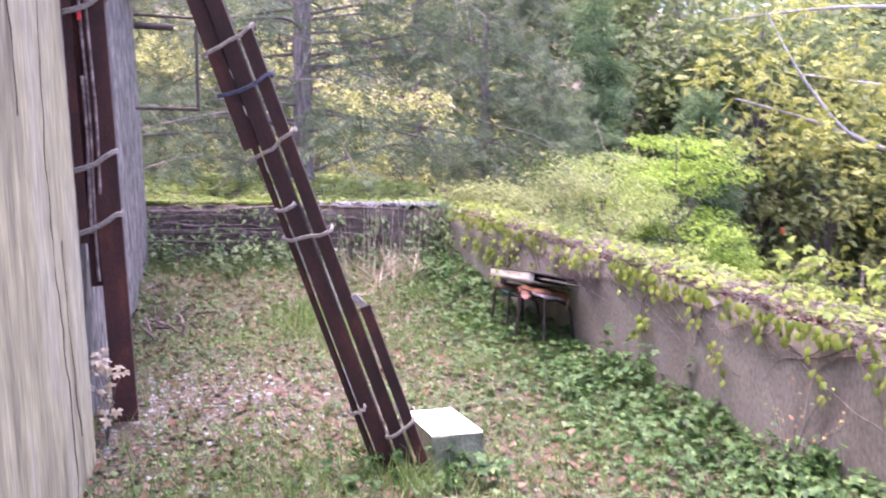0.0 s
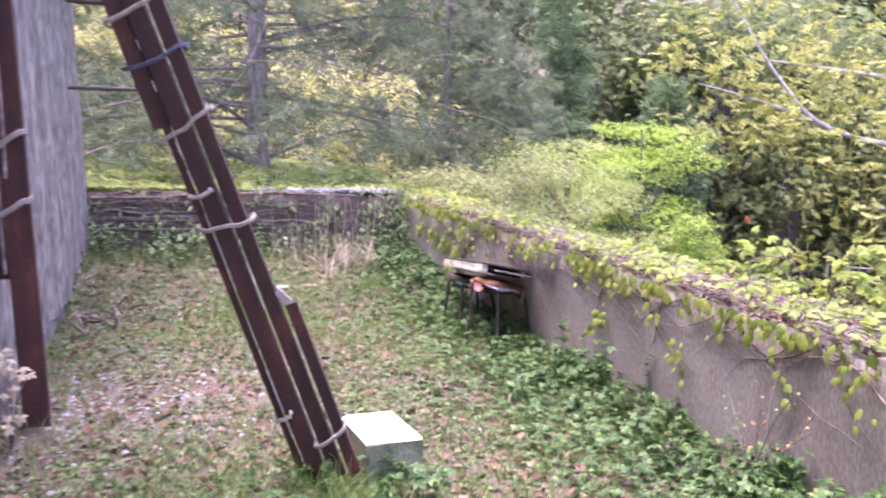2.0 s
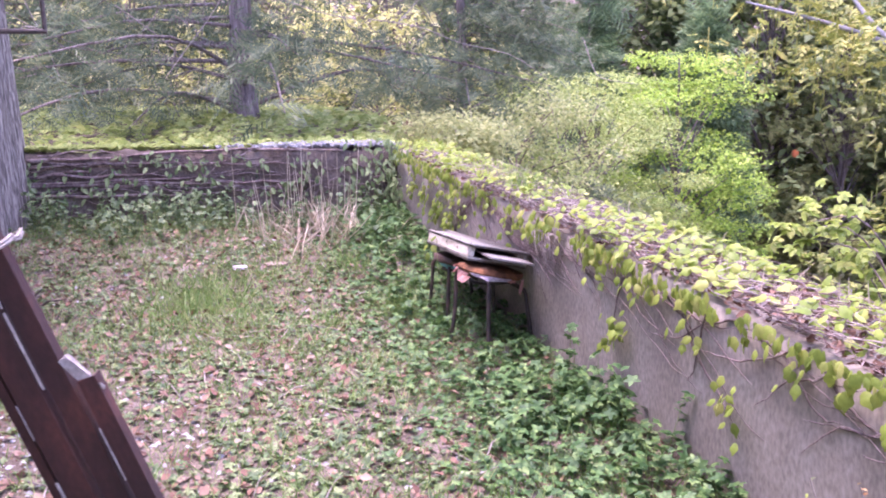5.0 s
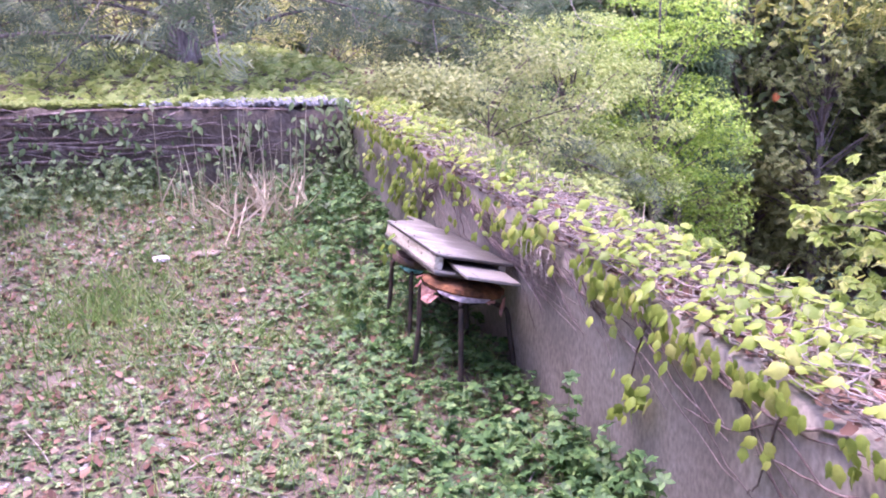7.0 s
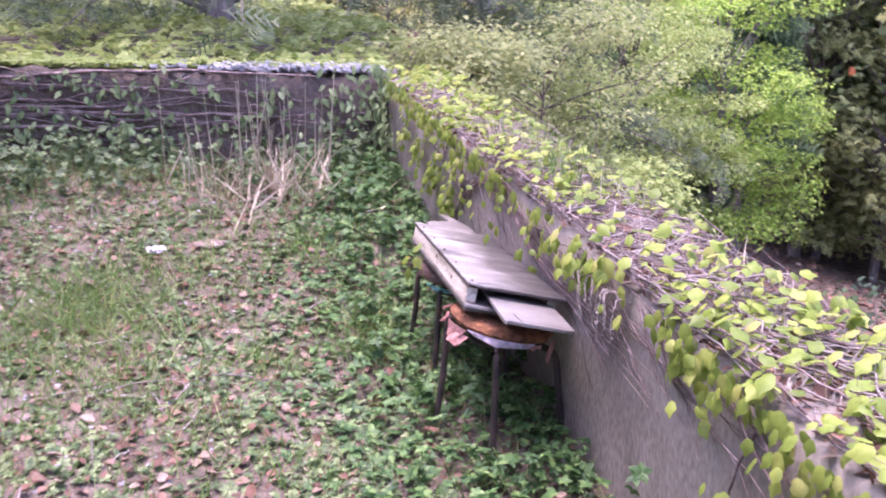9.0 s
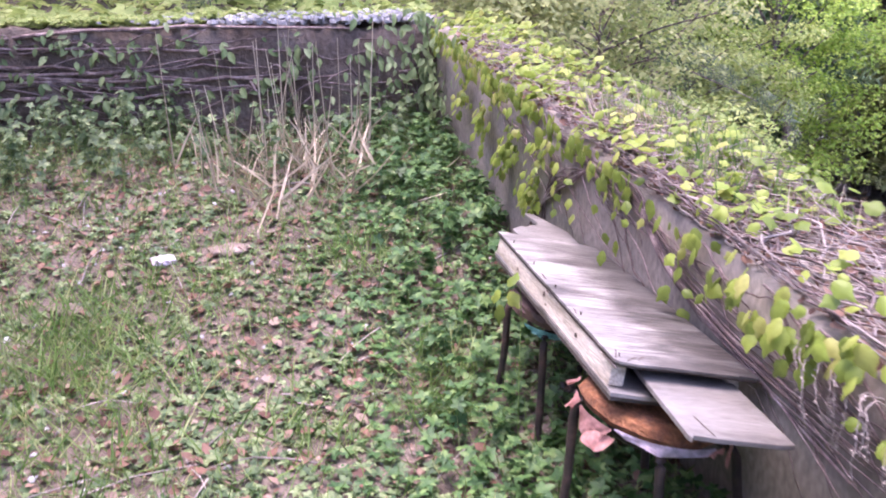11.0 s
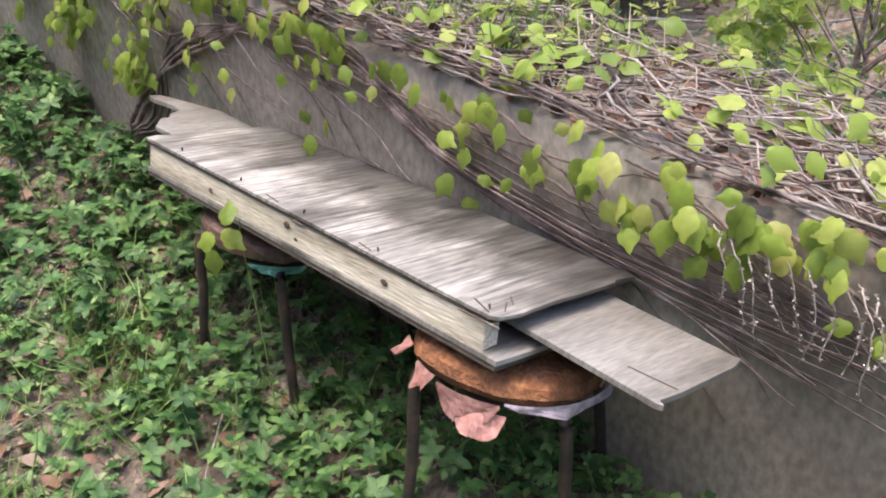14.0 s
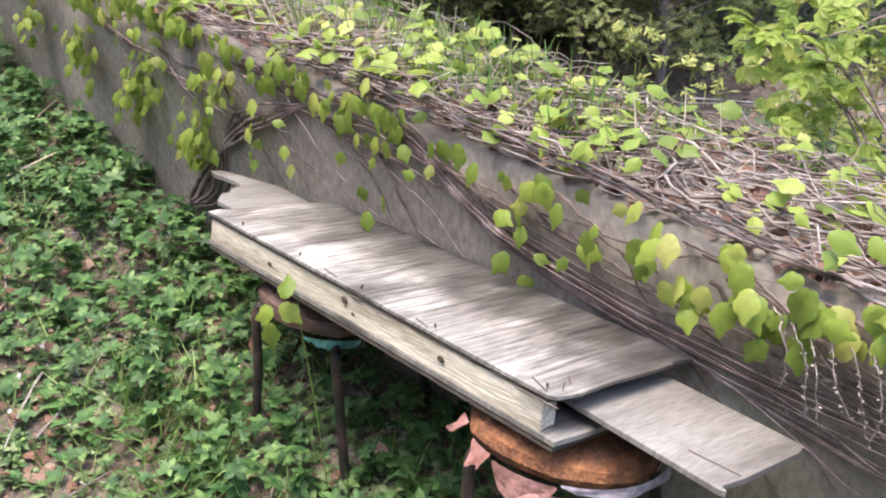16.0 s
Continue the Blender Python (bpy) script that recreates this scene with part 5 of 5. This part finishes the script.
def conifer(name, base, height, radius, trunk_r, limbs, sprays, size, mats, label, seed, low=0.08, droop=0.1, shape=1.0, single=True):
    """A trunk, tiers of limbs and many flat sprays along them."""
    r = np.random.default_rng(seed)
    root = thing(name, base, label, "tree")
    o = np.array(base)
    tl = trunk_line((0, 0, -0.3), height, (r.normal(0, 0.01), r.normal(0, 0.01)), seed)
    rad = trunk_r * (1 - np.linspace(0, 1, len(tl)) * 0.9)
    rad[0] *= 1.5
    arrays("trunk", [(*tube(tl, rad, 12), 0)], [mats[0]], root)
    lb, locs, dirs = [], [], []
    for i in range(limbs):
        h = low + (0.98 - low) * (i + r.random()) / limbs
        p0 = np.array([np.interp(h, np.linspace(0, 1, len(tl)), tl[:, k]) for k in range(3)])
        a = r.uniform(0, 2 * math.pi)
        ln = radius * (1 - h) ** shape * r.uniform(0.55, 1.1) + 0.15
        rise = r.uniform(-droop, 0.25)
        pts = curve_points([p0, p0 + ln * 0.5 * np.array([math.cos(a), math.sin(a), rise]), p0 + ln * np.array([math.cos(a + r.normal(0, 0.15)), math.sin(a), rise * 0.4 - droop])], 10)
        lb.append((*tube(pts, np.linspace(max(0.012, trunk_r * 0.22 * (1 - h)), 0.004, 10), 5), 0))
        k = max(4, int(sprays * ln / radius))
        u = r.uniform(0.3, 1.0, k) ** 0.8
        idx = (u * 9).astype(int)
        q5 = pts[idx] + r.normal(0, 1, (k, 3)) * np.array([0.16, 0.16, 0.10]) * ln * 0.55
        locs.append(q5)
        d = np.stack([math.cos(a) + r.normal(0, 0.5, k), math.sin(a) + r.normal(0, 0.5, k), np.full(k, -0.15)], 1)
        dirs.append(d)
    limb_parts(lb, mats[0], root, single)
    L, D = np.concatenate(locs), np.concatenate(dirs)
    n = len(L)
    nr = np.stack([r.normal(0, 0.9, n), r.normal(0, 0.9, n), np.ones(n)], 1)
    v, f = spread(SPRAY, L, nr, r.uniform(0, 6.3, n), size * r.uniform(0.6, 1.3, n))
    arrays("crown", [(v, f, 0)], [mats[1]], root)
    return root


def broadleaf(name, base, height, trunk_r, clumps, mats, label, seed, leaf=0.08, per=260, tmpl=LEAF_SIMPLE, flat=0.35, single=True):
    """clumps: (x, y, z, radius) about the base; layered, flattened bunches of leaves on limbs."""
    r = np.random.default_rng(seed)
    root = thing(name, base, label, "tree")
    tl = trunk_line((0, 0, -0.3), height, (0, 0), seed)
    arrays("trunk", [(*tube(tl, trunk_r * (1 - 0.8 * np.linspace(0, 1, len(tl))), 10), 0)], [mats[0]], root)
    lb, bl = [], []
    for cx, cy, cz, cr in clumps:
        h = np.clip((cz - 0.35 * cr) * 0.75, 0.1 * height, 0.95 * height)
        p0 = np.array([np.interp(h, tl[:, 2], tl[:, k]) for k in range(3)])
        p1 = np.array([cx, cy, cz])
        lb.append((*tube(curve_points([p0, (p0 + p1) / 2 + (0, 0, 0.08 * cr), p1], 8), np.linspace(trunk_r * 0.35, 0.006, 8), 5), 0))
        n = int(per * cr * cr)
        g = r.normal(0, 1, (n, 3))
        g /= np.linalg.norm(g, axis=1)[:, None]
        rad = r.uniform(0.25, 1.0, n) ** 0.5 * (1 + 0.3 * np.sin(g[:, 0] * 5 + cx * 3) * np.cos(g[:, 1] * 4 + cy))
        L = p1 + g * (rad * cr)[:, None] * (1, 1, flat)
        N = np.stack([r.normal(0, 0.5, n), r.normal(0, 0.5, n), np.ones(n) * 0.9], 1) + g * 0.4
        v, f = spread(tmpl, L, N, r.uniform(0, 6.3, n), leaf * r.uniform(0.7, 1.3, n))
        bl.append((v, f, 0))
    limb_parts(lb, mats[0], root, single)
    arrays("crown", bl, [mats[1]], root)
    return root


def gz(x, y):
    return float(ground_z(x, y))


# the big cedar behind the end wall
conifer("cedar_tree", (1.45, 14.6, gz(1.45, 14.6)), 11.0, 4.4, 0.17, 130, 95, 0.30, (M_BARK, F_CEDAR), "tall blue-green cedar with a bare lower trunk and dead twigs", 5, low=0.02, droop=0.12, shape=0.6)
conifer("cedar_tree", (5.2, 17.2, gz(5.2, 17.2)), 9.0, 3.4, 0.13, 90, 95, 0.30, (M_BARK, F_CEDAR), "blue-green cedar with drooping feathery sprays", 6, low=0.05, droop=0.15, shape=0.7)
conifer("cedar_tree", (-2.2, 17.5, gz(-2.2, 17.5)), 10.0, 3.4, 0.14, 80, 80, 0.32, (M_BARK, F_CEDAR), "blue-green cedar beside the old building", 8, low=0.03, droop=0.12, shape=0.7)
# dead curling twigs on the cedar's limbs
tw = []
for i in range(60):
    r = np.random.default_rng(5000 + i)
    p = np.array([1.45 + r.normal(0, 1.6), 14.0 + r.normal(0, 0.7), r.uniform(1.4, 4.6)])
    ctrl = [p]
    d = r.normal(0, 0.35, 3)
    for j in range(4):
        d = d + r.normal(0, 0.16, 3)
        ctrl.append(ctrl[-1] + d * 0.8)
    tw.append((*tube(curve_points(ctrl, 12), np.linspace(0.008, 0.003, 12), 4), 0))
cedar = bpy.data.objects["cedar_tree"]
for v, f, _ in tw:
    arrays("dead_twig", [(v - np.array(cedar.matrix_world.translation), f, 0)], [M_PALETWIG], cedar)


def ring_clumps(seed, n, rx, ry, z0, z1, r0, r1):
    r = np.random.default_rng(seed)
    out = []
    for i in range(n):
        a, q6 = r.uniform(0, 6.28), r.random() ** 0.4
        z = r.uniform(z0, z1)
        taper = 1 - 0.55 * abs((z - (z0 + z1) / 2) / ((z1 - z0) / 2)) ** 2
        out.append((rx * q6 * math.cos(a) * taper, ry * q6 * math.sin(a) * taper, z, r.uniform(r0, r1)))
    return out


b = (11.0, 20.2, gz(11.0, 20.2))
broadleaf("maple_tree", b, 2.4 - b[2], 0.10, [(x, y, z - b[2], c) for x, y, z, c in ring_clumps(41, 40, 1.9, 1.5, -3.2, 2.2, 0.55, 1.05)], (M_BARK, F_MAPLE), "bright green maple in fresh leaf with layered branches", 41, 0.08, 800, flat=0.3)
b = (8.6, 19.4, gz(8.6, 19.4))
broadleaf("maple_tree", b, 2.0 - b[2], 0.09, [(x, y, z - b[2], c) for x, y, z, c in ring_clumps(42, 46, 2.1, 1.6, -2.6, 1.7, 0.55, 1.05)], (M_BARK, F_PALEMAPLE), "pale yellow-green maple with fine layered leaves", 42, 0.07, 1150, flat=0.25)
for i, (x, y, rr, zt) in enumerate(((4.8, 13.2, 1.1, 1.2), (6.2, 15.0, 1.5, 1.5), (3.6, 11.9, 0.7, 1.1), (5.2, 11.2, 0.7, -0.1), (7.0, 17.0, 1.7, 1.3), (5.4, 13.8, 1.2, 0.6))):
    z = gz(x, y)
    broadleaf("shrub", (x, y, z), max(0.8, zt - z - 0.3), 0.035, [(cx, cy, cz - z, c) for cx, cy, cz, c in ring_clumps(60 + i, 22, rr, rr, z + 0.2, zt, 0.3, 0.6)], (M_TWIG, F_CYPRESS if i in (0, 2) else F_PALEMAPLE), "yellow-green leafy shrub beyond the wall", 60 + i, 0.06, 1050, flat=0.5, single=False)
# slope shrubs: their shade is in the dark leaf colour
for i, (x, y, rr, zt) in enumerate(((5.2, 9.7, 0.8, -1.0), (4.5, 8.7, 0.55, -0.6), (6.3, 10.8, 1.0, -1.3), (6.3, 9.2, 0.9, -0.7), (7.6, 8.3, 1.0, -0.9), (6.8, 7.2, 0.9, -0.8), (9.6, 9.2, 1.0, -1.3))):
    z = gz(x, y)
    broadleaf("shrub", (x, y, z), max(0.8, zt - z - 0.3), 0.035, [(cx, cy, cz - z, c) for cx, cy, cz, c in ring_clumps(160 + i, 24, rr, rr, z + 0.2, zt, 0.3, 0.6)], (M_TWIG, F_SHADE), "dark green shrub on the slope below the wall, shade in its leaf colour", 160 + i, 0.08, 380, flat=0.5, single=False)
# growth behind the cedar, its sunlight put into the leaf colour
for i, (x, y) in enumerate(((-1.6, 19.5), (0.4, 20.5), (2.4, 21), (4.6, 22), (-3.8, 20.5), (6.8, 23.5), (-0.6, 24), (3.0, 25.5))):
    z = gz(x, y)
    broadleaf("shrub", (x, y, z), 2.2, 0.04, ring_clumps(80 + i, 26, 1.7, 1.2, 0.2, 3.2 + (i > 5) * 2.5, 0.4, 0.8), (M_TWIG, F_SUNLIT), "yellow-green shrub behind the cedar, sunlight in its leaf colour", 80 + i, 0.10, 260, flat=0.6, single=False)
# undergrowth on the ground behind the end wall and down the slope
def undergrowth(name, n, x0, x1, y0, y1, tmpl, mat, lo, hi, label, seed, keep):
    r = np.random.default_rng(seed)
    x, y = r.uniform(x0, x1, n), r.uniform(y0, y1, n)
    ok = keep(x, y)
    x, y = x[ok], y[ok]
    n = len(x)
    L = np.stack([x, y, ground_z(x, y) + r.uniform(0, 0.12, n)], 1)
    v, f = spread(tmpl, L, np.stack([r.normal(0, 0.4, n), r.normal(0, 0.4, n), np.ones(n)], 1), r.uniform(0, 6.3, n), r.uniform(lo, hi, n))
    tagged(arrays(name, [(v, f, 0)], [mat]), label, "undergrowth", kind="stuff")


undergrowth("undergrowth", 16000, -5, 6, 10, 24, WEED_D, F_PALEMAPLE, 0.05, 0.11, "bright yellow-green undergrowth behind the end wall", 71, lambda x, y: (y > far_wall_y(np.clip(x, -9, 2.8)) + 0.45) & ((x < 2.5) | (y > 10.5)))
undergrowth("slope_undergrowth", 3500, 3.2, 14, 2, 20, WEED_D, F_SHADE, 0.08, 0.22, "green undergrowth on the slope outside the wall, coloured as in shade", 72, lambda x, y: (x > 3.1) & (y < 10))
undergrowth("fallen_leaves", 9000, 3.2, 26, 2, 34, LEAF_DEAD, F_DEAD, 0.08, 0.2, "brown fallen leaves on the wooded slope", 73, lambda x, y: x > 3.1)

# dark hemlocks and the golden cypress to the east
for i, (x, y, hh, rr) in enumerate(((13.9, 24.0, 9, 1.7), (12.0, 27.5, 12, 2.6), (15.4, 29.0, 11, 2.2))):
    conifer("hemlock_tree", (x, y, gz(x, y)), hh, rr, 0.12, 90, 40, 0.75, (M_BARK, F_HEMLOCK), "deep green hemlock with layered drooping boughs", 100 + i, low=0.34 if i == 0 else 0.1, droop=0.2, shape=0.8)
for i, (x, y, hh, rr) in enumerate(((18.3, 24.2, 10.5, 2.5), (21.5, 22.0, 11.0, 3.0), (17.9, 26.2, 9.0, 2.0), (20.5, 18.5, 9.0, 2.8))):
    z = gz(x, y)
    cl = [(cx * (1 - 0.75 * cz / hh), cy * (1 - 0.75 * cz / hh), cz, c) for cx, cy, cz, c in ring_clumps(120 + i, 130, rr * 1.2, rr * 1.2, 0.9, hh, 0.4, 0.8)]
    broadleaf("cypress_tree", (x, y, z), hh, 0.14, cl, (M_BARK, F_CYPRESS), "olive-yellow cypress with dense clumped sprays", 120 + i, 0.22, 125, PINNATE, flat=0.9, single=False)
pot = thing("orange_plastic_scrap", (17.45, 24.3, 0), "orange plastic scrap caught in a tree", "litter")
pot.matrix_world = Matrix.Translation((16.6, 24.0, -0.35))
part("scrap", pad(0.09, 0.09, 0.24, 3), M_ORANGE, pot)
puddle = thing("puddle", (20.0, 30.9, gz(20.0, 30.9) + 0.12), "small pale puddle on the dark woodland floor", "puddle")
part("water", prism([(0.55 * math.cos(a), 0.4 * math.sin(a) * (1 + 0.2 * math.sin(3 * a))) for a in np.linspace(0, 6.28, 18, endpoint=False)], 0.0, 0.03), M_BLOCK, puddle)
z = gz(19.2, 27.4)
broadleaf("round_bush", (19.2, 27.4, z), 1.2, 0.05, ring_clumps(170, 46, 1.1, 1.1, 0.2, 2.0, 0.3, 0.55), (M_BARK, F_CYPRESS), "rounded olive-green bush in the hollow", 170, 0.14, 300, flat=0.9, single=False)

# ivy-clad woods climbing the hill beyond
r = np.random.default_rng(9)
wood_things = []
for i in range(38):
    ang = radians(r.uniform(8, 62)) if i > 18 else radians(-12 + 74 * i / 18)
    d = r.uniform(31, 36) if i <= 18 else r.uniform(38, 46)
    x, y = d * math.sin(ang), d * math.cos(ang)
    z = gz(x, y)
    hh = r.uniform(11, 15) if ang > radians(10) else r.uniform(3.5, 6)
    cl = ring_clumps(300 + i, 52, 3.2, 3.0, 3.2 if radians(24) < ang < radians(38) and d < 37 else 0.5, hh, 1.0, 1.9)
    # about half the trees behind the cedar get the leaf with painted sunlight
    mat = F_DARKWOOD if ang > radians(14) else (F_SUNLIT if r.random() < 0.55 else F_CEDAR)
    broadleaf("woodland_tree", (x, y, z), hh, 0.2, cl, (M_BARK, mat), "ivy-clad evergreen tree in the woods beyond" if mat is F_DARKWOOD else "pale green woodland tree, light and haze only in its colour", 300 + i, 0.30, 45, flat=0.75, single=False)

# hickory reaching over from the east with golden new leaves
hz = gz(9.6, 7.2)
hick = thing("hickory_tree", (9.6, 7.2, hz), "hickory with pale grey limbs and golden drooping new leaves", "tree")
ho = np.array([9.6, 7.2, hz])
arrays("trunk", [(*tube(trunk_line((0, 0, -0.3), 8.5, (-0.02, 0), 77), np.linspace(0.2, 0.05, 14), 12), 0)], [M_GREYLIMB], hick)
limb_specs = [
    ([(9.55, 7.2, 1.0), (8.0, 7.4, 1.35), (6.44, 8.02, 1.62), (5.95, 8.4, 2.2), (5.6, 8.7, 3.0)], 0.042),
    ([(6.44, 8.02, 1.62), (6.0, 8.5, 1.9), (5.5, 9.1, 2.15)], 0.03),
    ([(9.55, 7.2, 2.2), (8.2, 7.9, 2.9), (6.7, 8.6, 3.1), (5.4, 9.3, 3.0)], 0.05),
    ([(9.55, 7.2, 1.6), (8.3, 8.8, 2.2), (7.2, 10.4, 2.6)], 0.045),
    ([(9.55, 7.2, 0.2), (8.2, 7.6, 0.7), (6.9, 8.2, 0.9)], 0.014),
    ([(9.55, 7.2, -0.3), (7.9, 7.4, 0.2), (6.3, 7.7, 0.35)], 0.012),
    ([(9.55, 7.2, -0.6), (8.0, 8.3, -0.8), (6.9, 9.2, -0.7)], 0.012),
]
lb, bl, cb = [], [], []
for ctrl, w in limb_specs:
    p = curve_points(ctrl, 22)
    lb.append((*tube(p - ho, np.linspace(w, 0.008, 22), 7), 0))
    n = 38
    idx = rng.integers(5, 22, n)
    for q7 in p[idx] + rng.normal(0, 0.42, (n, 3)) * (1, 1, 0.7):
        k = 9
        L = q7 + rng.normal(0, 0.10, (k, 3))
        v, f = spread(PINNATE, L - ho, np.stack([rng.normal(0, 0.5, k), rng.normal(0, 0.5, k), np.ones(k)], 1), rng.uniform(0, 6.3, k), rng.uniform(0.08, 0.16, k))
        bl.append((v, f, 0))
        c0 = q7 - ho
        for _ in range(3):
            s0 = c0 + rng.normal(0, 0.09, 3)
            cb.append((*tube(np.stack([s0, s0 - (0, 0, 0.06), s0 - (0.005, 0, 0.12)]), [0.006, 0.007, 0.003], 4), 0))
limb_parts(lb, M_GREYLIMB, hick, True)
arrays("crown", bl, [F_HICKORY], hick)
tagged(arrays("catkin_growth", cb, [F_HICKORY], hick), kind="stuff")
# a young tree just outside the wall
sz = gz(5.7, 7.2)
sap = thing("sapling", (5.7, 7.2, sz), "young tree with light green compound leaves outside the wall", "tree")
so = np.array([5.7, 7.2, sz])
lb, bl = [(*tube(trunk_line((0, 0, -0.2), 3.3, (0, 0.02), 88), np.linspace(0.035, 0.01, 14), 8), 0)], []
for i in range(34):
    a, h = rng.uniform(0, 6.3), rng.uniform(1.7, 3.2)
    tip = np.array([0.75 * math.cos(a), 0.95 * math.sin(a), h + rng.uniform(-0.2, 0.15)])
    p = curve_points([(0, 0, h * 0.8), tip * (0.5, 0.5, 1), tip], 8)
    lb.append((*tube(p, np.linspace(0.009, 0.003, 8), 5), 0))
    k = 16
    L = p[rng.integers(3, 8, k)] + rng.normal(0, 0.1, (k, 3))
    v, f = spread(palm_of(LEAF_OVAL, 5, 3.2, -0.2), L, np.stack([rng.normal(-0.2, 0.4, k), rng.normal(-0.2, 0.4, k), np.ones(k)], 1), rng.uniform(0, 6.3, k), rng.uniform(0.07, 0.12, k))
    bl.append((v, f, 0))
limb_parts(lb, M_TWIG, sap, True)
arrays("crown", bl, [F_CREEPER], sap)
